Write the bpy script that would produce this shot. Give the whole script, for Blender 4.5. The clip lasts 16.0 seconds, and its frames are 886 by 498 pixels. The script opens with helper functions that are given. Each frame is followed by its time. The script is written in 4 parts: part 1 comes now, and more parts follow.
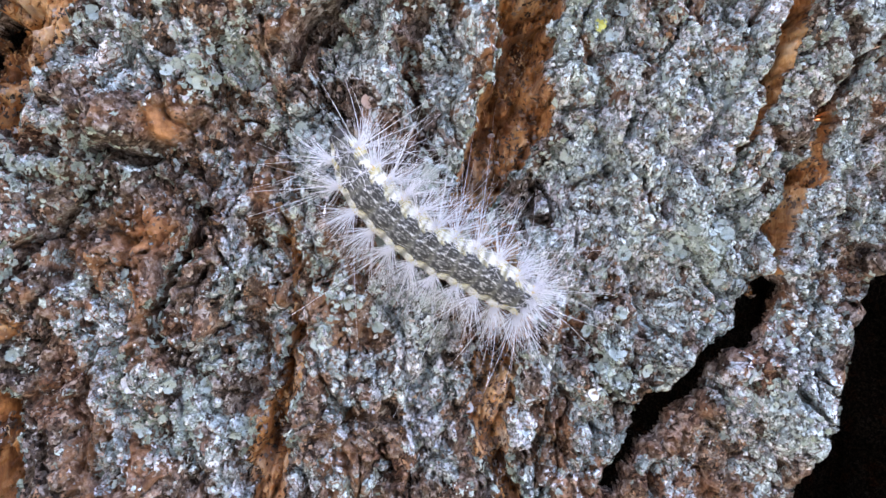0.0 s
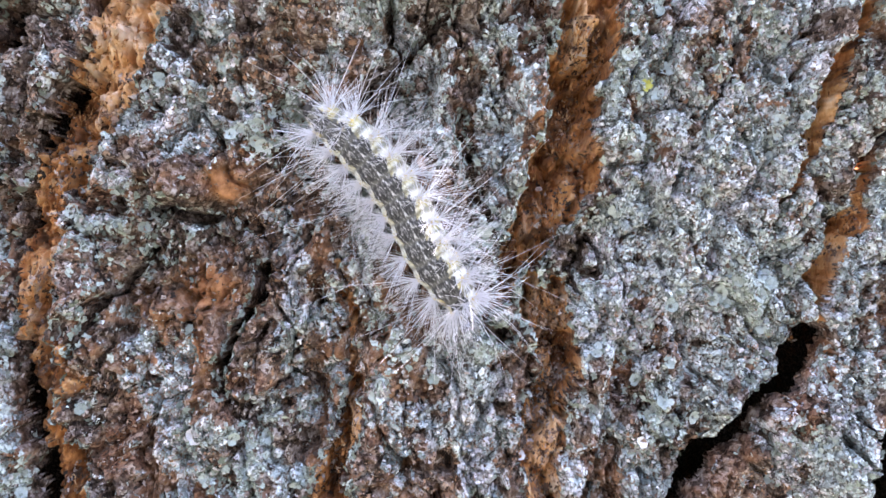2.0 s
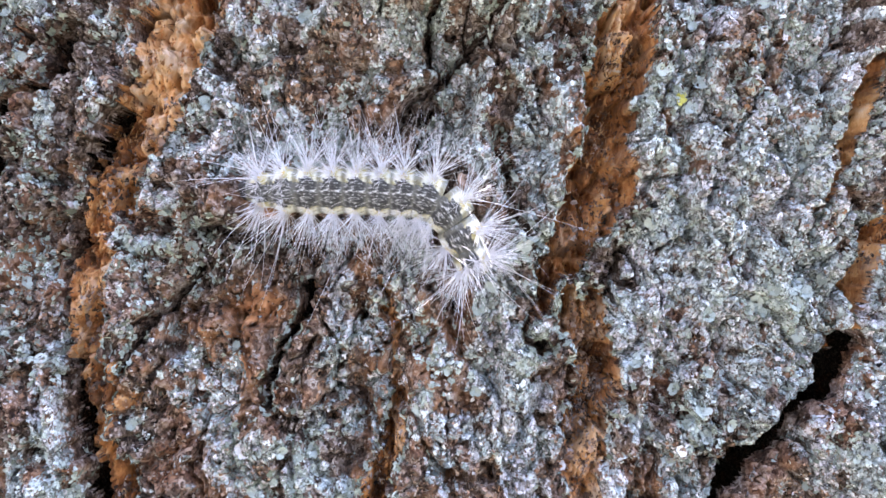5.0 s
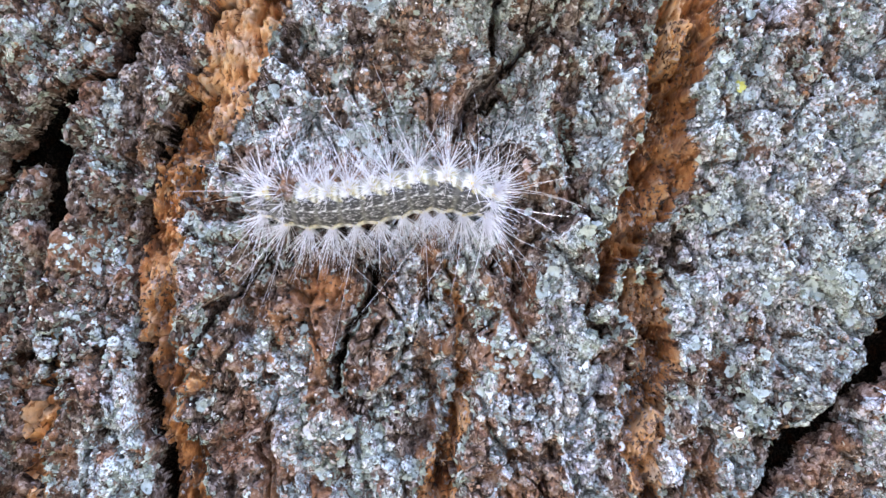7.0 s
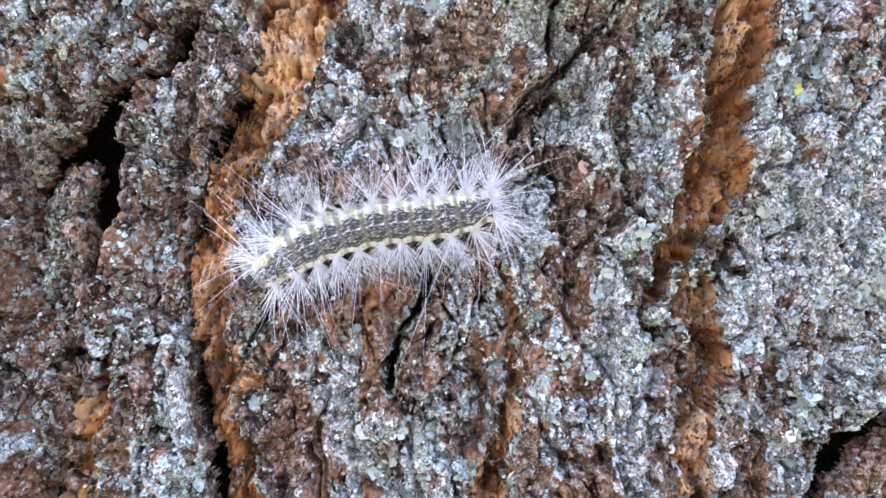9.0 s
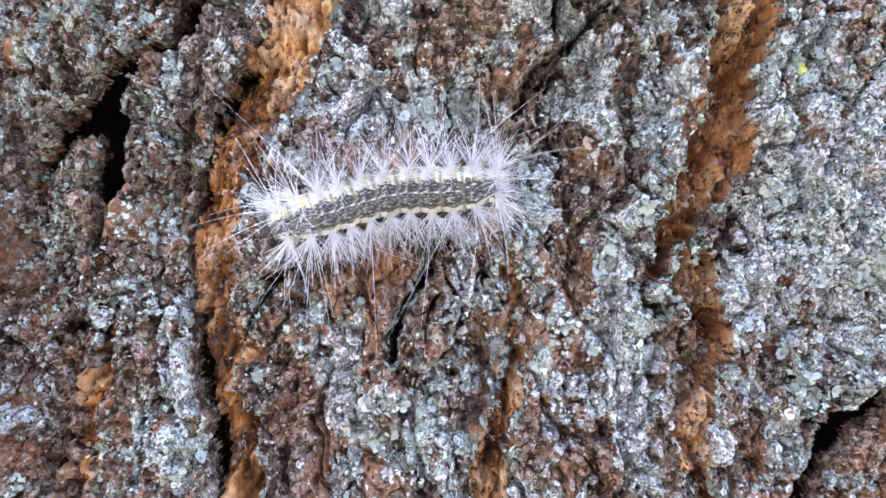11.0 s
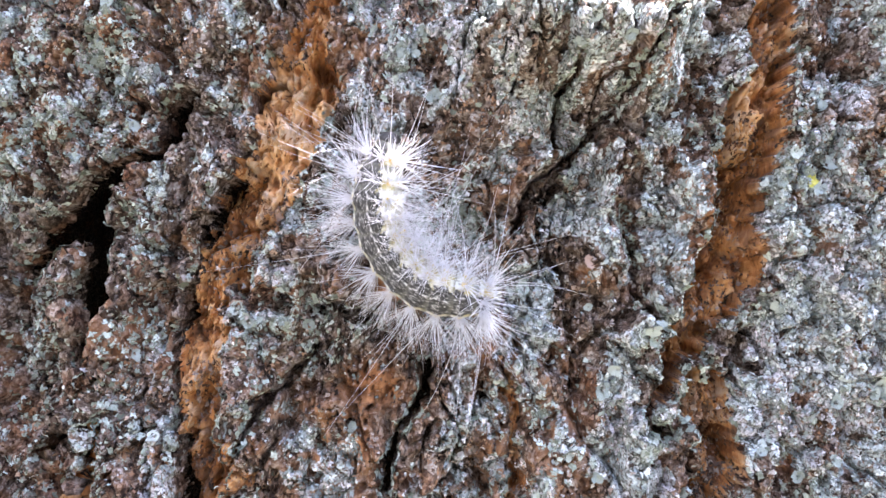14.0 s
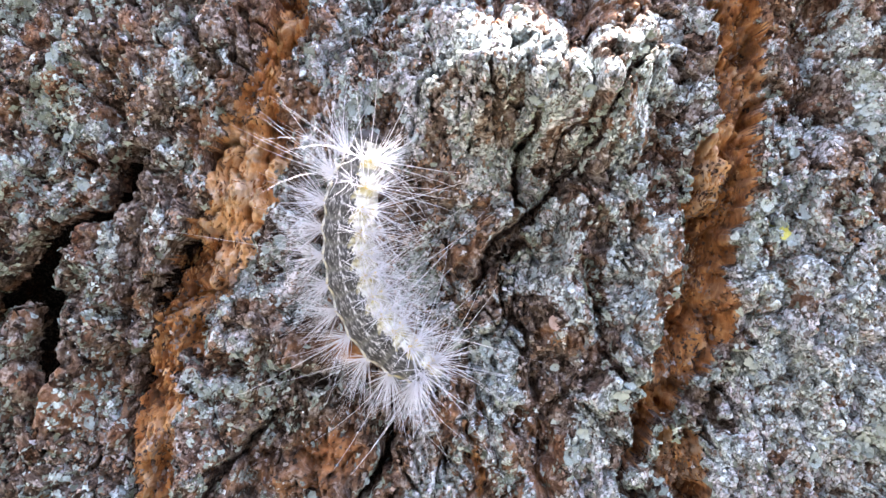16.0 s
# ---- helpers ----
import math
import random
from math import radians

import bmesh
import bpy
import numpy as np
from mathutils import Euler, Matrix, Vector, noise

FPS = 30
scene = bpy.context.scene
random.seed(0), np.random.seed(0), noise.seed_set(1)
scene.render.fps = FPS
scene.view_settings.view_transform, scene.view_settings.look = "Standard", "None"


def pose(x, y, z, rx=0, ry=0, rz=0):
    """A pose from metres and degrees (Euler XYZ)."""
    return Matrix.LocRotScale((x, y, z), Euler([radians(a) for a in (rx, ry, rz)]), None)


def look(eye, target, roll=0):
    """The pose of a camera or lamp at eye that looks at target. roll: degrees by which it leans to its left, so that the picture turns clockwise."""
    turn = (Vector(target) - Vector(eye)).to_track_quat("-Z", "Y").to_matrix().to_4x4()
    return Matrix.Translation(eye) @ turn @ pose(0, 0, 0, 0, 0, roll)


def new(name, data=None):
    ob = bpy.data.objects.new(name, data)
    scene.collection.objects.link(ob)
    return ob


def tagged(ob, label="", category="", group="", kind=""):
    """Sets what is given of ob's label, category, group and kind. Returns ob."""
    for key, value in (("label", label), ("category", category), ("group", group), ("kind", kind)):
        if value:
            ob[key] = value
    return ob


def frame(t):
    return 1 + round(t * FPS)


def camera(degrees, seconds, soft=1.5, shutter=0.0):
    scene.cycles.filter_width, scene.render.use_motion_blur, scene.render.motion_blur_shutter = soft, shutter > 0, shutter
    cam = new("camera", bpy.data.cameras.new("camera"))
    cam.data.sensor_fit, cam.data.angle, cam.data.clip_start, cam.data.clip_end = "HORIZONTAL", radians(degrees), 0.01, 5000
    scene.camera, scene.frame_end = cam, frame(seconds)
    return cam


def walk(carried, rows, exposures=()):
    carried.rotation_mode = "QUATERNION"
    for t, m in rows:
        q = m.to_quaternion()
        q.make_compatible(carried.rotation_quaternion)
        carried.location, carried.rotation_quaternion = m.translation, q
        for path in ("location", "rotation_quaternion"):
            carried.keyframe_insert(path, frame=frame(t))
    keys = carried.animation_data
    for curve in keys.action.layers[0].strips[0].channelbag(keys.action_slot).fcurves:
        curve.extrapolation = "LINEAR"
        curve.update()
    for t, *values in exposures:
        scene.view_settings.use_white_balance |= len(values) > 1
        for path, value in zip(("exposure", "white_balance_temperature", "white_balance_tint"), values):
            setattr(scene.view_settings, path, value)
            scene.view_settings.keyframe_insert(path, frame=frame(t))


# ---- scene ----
cam = camera(62.0, 16.0, soft=1.55)
CM, HEIGHT = 0.01, 1.3  # plan in centimetres, its origin 1.3 m above the ground

# seconds, eye in cm, turn to the left, upward tilt, lean in degrees
PATH = [
    (0, 1.311, -6.925, -0.394, -1.83, -0.85, 1.38),
    (0.5, 1.234, -6.960, -0.358, -1.74, -0.98, 1.30),
    (1, 1.144, -6.995, -0.299, -1.73, -0.61, 1.37),
    (1.5, 1.020, -7.016, -0.125, -1.39, -0.38, 1.12),
    (2, 0.877, -7.125, 0.030, -1.13, -0.17, 0.98),
    (2.5, 0.793, -7.138, 0.097, -0.79, -0.03, 0.62),
    (3, 0.819, -7.109, 0.101, -0.61, 0.15, 0.07),
    (3.5, 0.792, -7.129, 0.138, -0.38, 0.15, -0.10),
    (6, 0.360, -7.375, 0.036, -0.38, 0.33, 0.30),
    (6.5, 0.195, -7.414, -0.040, -0.59, 0.15, 0.24),
    (7, -0.000, -7.406, -0.000, -0.00, -0.00, -0.00),
    (7.5, -0.083, -7.344, -0.066, 0.00, -0.17, 0.28),
    (8, -0.247, -7.386, -0.061, -0.02, -0.17, 0.26),
    (8.5, -0.418, -7.395, 0.025, 0.44, 0.00, 0.24),
    (9, -0.463, -7.403, 0.048, 0.51, -0.33, 0.47),
    (9.5, -0.488, -7.453, -0.040, 0.43, -0.66, 0.90),
    (10, -0.576, -7.452, -0.147, 0.53, -0.54, 0.82),
    (10.2, -0.528, -7.448, -0.179, 0.42, -0.52, 0.91),
    (12.3, -0.555, -7.427, -0.167, 0.25, -0.57, 1.31),
    (12.5, -0.538, -7.369, 0.008, 0.57, -0.10, 1.14),
    (13, -0.455, -7.255, 0.317, 0.45, 0.55, 1.14),
    (13.5, -0.555, -7.171, 0.447, 0.47, 0.88, 1.15),
    (14, -0.473, -7.113, 0.721, 0.57, 1.50, 0.92),
    (14.5, -0.350, -7.038, 0.988, 0.48, 1.50, 0.37),
    (15, -0.262, -6.949, 1.127, 0.59, 1.18, 0.28),
    (15.5, -0.261, -6.918, 1.219, 0.57, 1.47, 0.02),
    (16, -0.102, -6.864, 1.304, 0.60, 1.37, -0.18),
]


def shot(x, y, z, turn, tilt, lean):
    a, b = radians(turn), radians(tilt)
    ahead = Vector((-math.sin(a) * math.cos(b), math.cos(a) * math.cos(b), math.sin(b)))
    eye = Vector((x * CM, y * CM, HEIGHT + z * CM))
    return look(eye, eye + ahead, lean)


walk(cam, [(row[0], shot(*row[1:])) for row in PATH],
     exposures=[(0, 3.43, 6760, 17.8), (3.5, 3.44, 6950, 18.7), (6, 3.60, 6690, 18.2), (7, 3.68, 6680, 18), (10.2, 3.68, 6680, 18), (12.5, 3.70, 6880, 18.5), (13.5, 3.63, 6980, 19), (14.5, 3.46, 7040, 19), (16, 3.43, 7040, 19)])

# ---- light ----
SUN_UP, SUN_EAST = radians(65), radians(77)
world = bpy.data.worlds.new("sky")
scene.world = world
world.use_nodes = True
sky = world.node_tree.nodes.new("ShaderNodeTexSky")
sky.sky_type, sky.sun_disc = "NISHITA", False
sky.sun_elevation, sky.sun_rotation = SUN_UP, SUN_EAST
background = world.node_tree.nodes["Background"]
background.inputs["Strength"].default_value = 0.15
world.node_tree.links.new(sky.outputs["Color"], background.inputs["Color"])

sun = new("sun", bpy.data.lights.new("sun", "SUN"))
sun.data.energy, sun.data.angle, sun.data.color = 5.0, radians(0.5), (1.0, 0.98, 0.95)
TO_SUN = Vector((0.36, 0.12, 1.0)).normalized()
sun.matrix_world = look(TO_SUN * 3 + Vector((0, 0, HEIGHT)), (0, 0, HEIGHT))


# ---- materials ----
def shader(name):
    m = bpy.data.materials.new(name)
    m.use_nodes = True
    nodes, links = m.node_tree.nodes, m.node_tree.links
    return m, nodes, links, nodes["Principled BSDF"]


def grain(nodes, links, scale, detail=4, stretch=(1, 1, 1), rough=0.6):
    """Noise over the object's own space."""
    place, mapping, tex = nodes.new("ShaderNodeTexCoord"), nodes.new("ShaderNodeMapping"), nodes.new("ShaderNodeTexNoise")
    mapping.inputs["Scale"].default_value = stretch
    tex.inputs["Scale"].default_value, tex.inputs["Detail"].default_value = scale, detail
    tex.inputs["Roughness"].default_value = rough
    links.new(place.outputs["Object"], mapping.inputs["Vector"])
    links.new(mapping.outputs["Vector"], tex.inputs["Vector"])
    return tex.outputs["Fac"]


def ramp(nodes, links, fac, *stops):
    r = nodes.new("ShaderNodeValToRGB")
    el = r.color_ramp.elements
    while len(el) < len(stops):
        el.new(0.5)
    for e, (at, colour) in zip(el, stops):
        e.position, e.color = at, (*colour, 1)
    links.new(fac, r.inputs["Fac"])
    return r.outputs["Color"]


def mix(nodes, links, fac, a, b):
    m = nodes.new("ShaderNodeMix")
    m.data_type = "RGBA"
    for value, slot in ((fac, m.inputs[0]), (a, m.inputs[6]), (b, m.inputs[7])):
        if isinstance(value, (float, int)):
            slot.default_value = value
        elif isinstance(value, tuple):
            slot.default_value = (*value, 1)
        else:
            links.new(value, slot)
    return m.outputs[2]


def mask(nodes, name):
    a = nodes.new("ShaderNodeAttribute")
    a.attribute_name = name
    return a.outputs["Fac"]


def relief(nodes, links, shade, height, strength, distance):
    b = nodes.new("ShaderNodeBump")
    b.inputs["Strength"].default_value, b.inputs["Distance"].default_value = strength, distance
    links.new(height, b.inputs["Height"])
    links.new(b.outputs["Normal"], shade.inputs["Normal"])


def sums(nodes, links, *terms, plus=0.0):
    """A weighted sum of values, as one value."""
    last = plus
    for weight, value in terms:
        m = nodes.new("ShaderNodeMath")
        m.operation = "MULTIPLY_ADD"
        links.new(value, m.inputs[0])
        m.inputs[1].default_value = weight
        if isinstance(last, float):
            m.inputs[2].default_value = last
        else:
            links.new(last, m.inputs[2])
        last = m.outputs[0]
    return last


def between(nodes, links, value, lo, hi):
    r = nodes.new("ShaderNodeMapRange")
    r.interpolation_type = "SMOOTHSTEP"
    r.inputs["From Min"].default_value, r.inputs["From Max"].default_value = lo, hi
    links.new(value, r.inputs["Value"])
    return r.outputs["Result"]


def times(nodes, links, a, b):
    m = nodes.new("ShaderNodeMath")
    m.operation = "MULTIPLY"
    links.new(a, m.inputs[0])
    links.new(b, m.inputs[1])
    return m.outputs[0]


def scales(nodes, links, scale, ragged):
    """Small ragged flakes: a random tone for each and the distance to its rim."""
    place, wave, shift = nodes.new("ShaderNodeTexCoord"), nodes.new("ShaderNodeTexNoise"), nodes.new("ShaderNodeVectorMath")
    wave.inputs["Scale"].default_value, wave.inputs["Detail"].default_value = scale * 1.1, 4
    shift.operation, shift.inputs[1].default_value = "MULTIPLY_ADD", (ragged, ragged, ragged)
    links.new(place.outputs["Object"], wave.inputs["Vector"])
    links.new(wave.outputs["Color"], shift.inputs[0])
    links.new(place.outputs["Object"], shift.inputs[2])
    tone, rim = nodes.new("ShaderNodeTexVoronoi"), nodes.new("ShaderNodeTexVoronoi")
    rim.feature = "DISTANCE_TO_EDGE"
    for v in (tone, rim):
        v.inputs["Scale"].default_value = scale
        links.new(shift.outputs["Vector"], v.inputs["Vector"])
    part_of = nodes.new("ShaderNodeSeparateColor")
    links.new(tone.outputs["Color"], part_of.inputs[0])
    return part_of.outputs[0], part_of.outputs[1], rim.outputs["Distance"]


def bark_material():
    m, n, l, p = shader("weathered_bark")
    big, big2, big_rim = scales(n, l, 1150, 0.0011)
    fine, fine2, fine_rim = scales(n, l, 2500, 0.0006)
    fleck = grain(n, l, 2600, 4)
    t = sums(n, l, (0.30, big), (0.24, fine), (0.22, mask(n, "tone")), (0.5, fleck), plus=-0.175)
    brown = ramp(n, l, t, (0.27, (0.022, 0.015, 0.012)), (0.40, (0.085, 0.058, 0.046)), (0.51, (0.16, 0.12, 0.10)), (0.62, (0.28, 0.235, 0.21)), (0.78, (0.50, 0.46, 0.44)))
    red = ramp(n, l, t, (0.28, (0.045, 0.02, 0.014)), (0.5, (0.20, 0.095, 0.055)), (0.78, (0.44, 0.26, 0.17)))
    brown = mix(n, l, ramp(n, l, grain(n, l, 130, 4), (0.50, (0, 0, 0)), (0.66, (1, 1, 1))), brown, red)
    rust = ramp(n, l, grain(n, l, 700, 5), (0.33, (0.12, 0.045, 0.022)), (0.62, (0.52, 0.25, 0.12)))
    crust = ramp(n, l, t, (0.25, (0.12, 0.125, 0.115)), (0.40, (0.32, 0.335, 0.33)), (0.53, (0.54, 0.565, 0.57)), (0.68, (0.92, 0.93, 0.94)))
    pale = ramp(n, l, grain(n, l, 170, 3), (0.40, (0.60, 0.66, 0.65)), (0.52, (0.87, 0.96, 0.99)), (0.64, (1.0, 0.92, 0.97)))
    tint = n.new("ShaderNodeMix")
    tint.data_type, tint.blend_type = "RGBA", "MULTIPLY"
    tint.inputs[0].default_value = 1.0
    l.new(crust, tint.inputs[6])
    l.new(pale, tint.inputs[7])
    c = mix(n, l, mask(n, "rust"), brown, rust)
    grown = sums(n, l, (1.0, mask(n, "crust")), (0.42, big2), (0.34, fine2), plus=-0.38)
    flake = times(n, l, between(n, l, grown, 0.40, 0.54), between(n, l, sums(n, l, (1.0, big_rim), (0.5, fine_rim)), 0.06, 0.14))
    c = mix(n, l, flake, c, tint.outputs[2])
    l.new(c, p.inputs["Base Color"])
    p.inputs["Roughness"].default_value = 0.85
    p.inputs["Specular IOR Level"].default_value = 0.12
    height = sums(n, l, (0.6, flake), (0.5, between(n, l, fine_rim, 0.0, 0.25)), (0.6, grain(n, l, 3200, 4)))
    relief(n, l, p, height, 0.8, 0.00013)
    return m


def inner_material():
    m, n, l, p = shader("inner_bark")
    streak = grain(n, l, 900, 6, (1, 1, 0.35), 0.7)
    t = sums(n, l, (0.62, streak), (0.42, mask(n, "tone")), plus=-0.02)
    c = ramp(n, l, t, (0.24, (0.05, 0.02, 0.01)), (0.40, (0.22, 0.085, 0.032)), (0.52, (0.47, 0.205, 0.075)), (0.64, (0.66, 0.37, 0.17)), (0.80, (0.76, 0.56, 0.38)))
    blot = between(n, l, grain(n, l, 260, 5), 0.50, 0.64)
    c = mix(n, l, blot, c, mix(n, l, 0.55, c, (0.15, 0.095, 0.065)))
    c = mix(n, l, mask(n, "crust"), c, ramp(n, l, t, (0.3, (0.07, 0.055, 0.045)), (0.5, (0.20, 0.165, 0.14)), (0.75, (0.44, 0.40, 0.37))))
    l.new(c, p.inputs["Base Color"])
    p.inputs["Roughness"].default_value = 0.8
    p.inputs["Specular IOR Level"].default_value = 0.2
    relief(n, l, p, grain(n, l, 2200, 5, (1, 1, 0.4), 0.7), 0.7, 0.00022)
    return m


def flake_material(name, *colours, other=()):
    """A tone for each flake; its tint drifts over the bark towards the other colours."""
    m, n, l, p = shader(name)
    g = n.new("ShaderNodeNewGeometry")

    def tones(row):
        step = 1 / max(1, len(row) - 1)
        return ramp(n, l, g.outputs["Random Per Island"], *((i * step, k) for i, k in enumerate(row)))
    c = tones(colours)
    if other:
        c = mix(n, l, between(n, l, grain(n, l, 95, 4), 0.42, 0.58), c, tones(other))
    c = mix(n, l, between(n, l, grain(n, l, 3600, 4), 0.36, 0.60), mix(n, l, 0.5, c, (0.10, 0.09, 0.08)), c)
    l.new(c, p.inputs["Base Color"])
    p.inputs["Roughness"].default_value = 0.92
    p.inputs["Specular IOR Level"].default_value = 0.15
    relief(n, l, p, grain(n, l, 4200, 3), 0.8, 0.00012)
    return m


def skin_material(name, *stops, scale=1600):
    m, n, l, p = shader(name)
    l.new(ramp(n, l, grain(n, l, scale, 4), *stops), p.inputs["Base Color"])
    p.inputs["Roughness"].default_value = 0.5
    p.inputs["Subsurface Weight"].default_value = 0.15
    p.inputs["Subsurface Radius"].default_value = (0.0006, 0.0004, 0.0003)
    relief(n, l, p, grain(n, l, 4000, 3), 0.4, 0.0002)
    return m


def hair_material(name, colour, clear):
    m, n, l, p = shader(name)
    p.inputs["Base Color"].default_value = (*colour, 1)
    p.inputs["Roughness"].default_value = 0.35
    thin, blend = n.new("ShaderNodeBsdfTranslucent"), n.new("ShaderNodeMixShader")
    thin.inputs["Color"].default_value = (*colour, 1)
    blend.inputs[0].default_value = clear
    l.new(p.outputs[0], blend.inputs[1])
    l.new(thin.outputs[0], blend.inputs[2])
    l.new(blend.outputs[0], n["Material Output"].inputs["Surface"])
    return m


BARK, INNER = bark_material(), inner_material()
LICHEN = flake_material("lichen_grey_blue", (0.07, 0.08, 0.075), (0.21, 0.245, 0.235), (0.40, 0.455, 0.445), (0.62, 0.70, 0.695), (0.90, 0.95, 0.95),
                        other=((0.09, 0.08, 0.08), (0.25, 0.235, 0.235), (0.42, 0.40, 0.41), (0.62, 0.59, 0.62), (0.90, 0.87, 0.92)))
GREEN_LICHEN = flake_material("lichen_grey_green", (0.13, 0.15, 0.12), (0.24, 0.28, 0.24), (0.36, 0.42, 0.37), (0.48, 0.55, 0.51), (0.60, 0.68, 0.66))
CRUMB = flake_material("bark_crumb", (0.025, 0.016, 0.013), (0.07, 0.044, 0.034), (0.15, 0.10, 0.082), (0.29, 0.23, 0.205), (0.55, 0.49, 0.47),
                       other=((0.05, 0.024, 0.014), (0.13, 0.065, 0.04), (0.23, 0.12, 0.07), (0.36, 0.20, 0.12), (0.50, 0.36, 0.27)))
CHIP = flake_material("inner_bark_chip", (0.06, 0.024, 0.012), (0.20, 0.078, 0.028), (0.42, 0.17, 0.055), (0.56, 0.28, 0.11), (0.66, 0.42, 0.22))


def hide_material():
    """The caterpillar's skin: mottled grey back, cream stripes with yellow spots on both flanks, dull belly."""
    m, n, l, p = shader("caterpillar_skin")
    speckle = grain(n, l, 4300, 4, (0.45, 1.1, 1.1))
    back = ramp(n, l, speckle, (0.40, (0.010, 0.010, 0.012)), (0.50, (0.05, 0.05, 0.052)), (0.57, (0.20, 0.20, 0.20)), (0.66, (0.58, 0.58, 0.59)))
    cream = ramp(n, l, grain(n, l, 800, 5), (0.34, (0.30, 0.25, 0.10)), (0.42, (0.50, 0.43, 0.20)), (0.50, (0.60, 0.57, 0.42)), (0.60, (0.70, 0.71, 0.68)))
    cream = mix(n, l, between(n, l, speckle, 0.42, 0.34), cream, (0.22, 0.21, 0.18))
    belly = ramp(n, l, speckle, (0.35, (0.34, 0.31, 0.25)), (0.65, (0.62, 0.60, 0.54)))
    angle = sums(n, l, (1.0, mask(n, "angle")), (0.50, grain(n, l, 1300, 3)), (0.12, mask(n, "fold")), plus=-0.25)
    c = mix(n, l, between(n, l, angle, 0.39, 0.45), back, cream)
    c = mix(n, l, times(n, l, between(n, l, angle, 0.26, 0.33), between(n, l, angle, 0.43, 0.37)), c, mix(n, l, 0.65, c, (0.012, 0.012, 0.013)))
    c = mix(n, l, between(n, l, angle, 0.84, 0.96), c, belly)
    # darker towards both ends of each ring
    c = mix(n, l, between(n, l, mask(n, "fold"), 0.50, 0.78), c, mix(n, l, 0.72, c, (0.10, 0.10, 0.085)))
    l.new(c, p.inputs["Base Color"])
    p.inputs["Roughness"].default_value = 0.5
    p.inputs["Subsurface Weight"].default_value = 0.12
    p.inputs["Subsurface Radius"].default_value = (0.0006, 0.0004, 0.0003)
    relief(n, l, p, grain(n, l, 2600, 4), 0.8, 0.0003)
    return m


SKIN = hide_material()
WART_BLACK = skin_material("wart_black", (0.4, (0.008, 0.008, 0.009)), (0.6, (0.02, 0.02, 0.022)))
WART_AMBER = skin_material("wart_amber", (0.4, (0.62, 0.44, 0.13)), (0.6, (0.80, 0.70, 0.40)))
HEAD_BLACK = skin_material("head_black", (0.4, (0.01, 0.01, 0.012)), (0.7, (0.05, 0.045, 0.05)))
HAIR = hair_material("hair_white", (0.87, 0.87, 0.92), 0.35)

# ---- the bark's form, on a plan in centimetres ----
X0, X1, Z0, Z1, STEP = -6.2, 7.5, -4.0, 4.7, 0.0135
gx, gz = np.arange(X0, X1, STEP), np.arange(Z0, Z1, STEP)
X, Z = np.meshgrid(gx, gz)


def lattice(x, z, seed):
    """Smooth noise from -1 to 1."""
    table = np.random.RandomState(seed).uniform(-1, 1, (256, 256)).astype(np.float32)
    i, j = np.floor(x).astype(np.int64), np.floor(z).astype(np.int64)
    u, v = (x - i).astype(np.float32), (z - j).astype(np.float32)
    u, v = u * u * u * (u * (u * 6 - 15) + 10), v * v * v * (v * (v * 6 - 15) + 10)
    i0, i1, j0, j1 = i & 255, (i + 1) & 255, j & 255, (j + 1) & 255
    return (table[i0, j0] * (1 - u) + table[i1, j0] * u) * (1 - v) + (table[i0, j1] * (1 - u) + table[i1, j1] * u) * v


def fbm(x, z, octaves, seed):
    total, size = 0, 1.0
    for n in range(octaves):
        total = total + size * lattice(x * 2.03**n + 7.1 * n, z * 2.03**n + 3.7 * n, seed + n)
        size *= 0.52
    return total


def cells(x, z, seed):
    """Nearest and second distance to scattered points, and a random number for the nearest."""
    rng = np.random.RandomState(seed)
    px, pz, pr = (rng.uniform(0, 1, (256, 256)).astype(np.float32) for _ in range(3))
    i, j = np.floor(x).astype(np.int64), np.floor(z).astype(np.int64)
    d1, d2, own = np.full(x.shape, 9.0, np.float32), np.full(x.shape, 9.0, np.float32), np.zeros(x.shape, np.float32)
    for a in (-1, 0, 1):
        for b in (-1, 0, 1):
            k, m = (i + a) & 255, (j + b) & 255
            d = np.hypot(i + a + px[k, m] - x, j + b + pz[k, m] - z).astype(np.float32)
            near = d < d1
            d2 = np.where(near, d1, np.minimum(d2, d))
            own = np.where(near, pr[k, m], own)
            d1 = np.where(near, d, d1)
    return d1, d2, own


def ease(v, lo, hi):
    t = np.clip((v - lo) / (hi - lo), 0, 1)
    return t * t * (3 - 2 * t)


def base(x, z):
    """How far the trunk's face falls away from the plan."""
    top = np.maximum(z - 3.0, 0)
    z = z - top
    return -0.154 - 0.035 * z + 0.022 * x * x - 0.019 * x * z - 0.006 * z * z + 0.34 * top * (1 - 0.75 * ease(x, 2.0, 2.9))


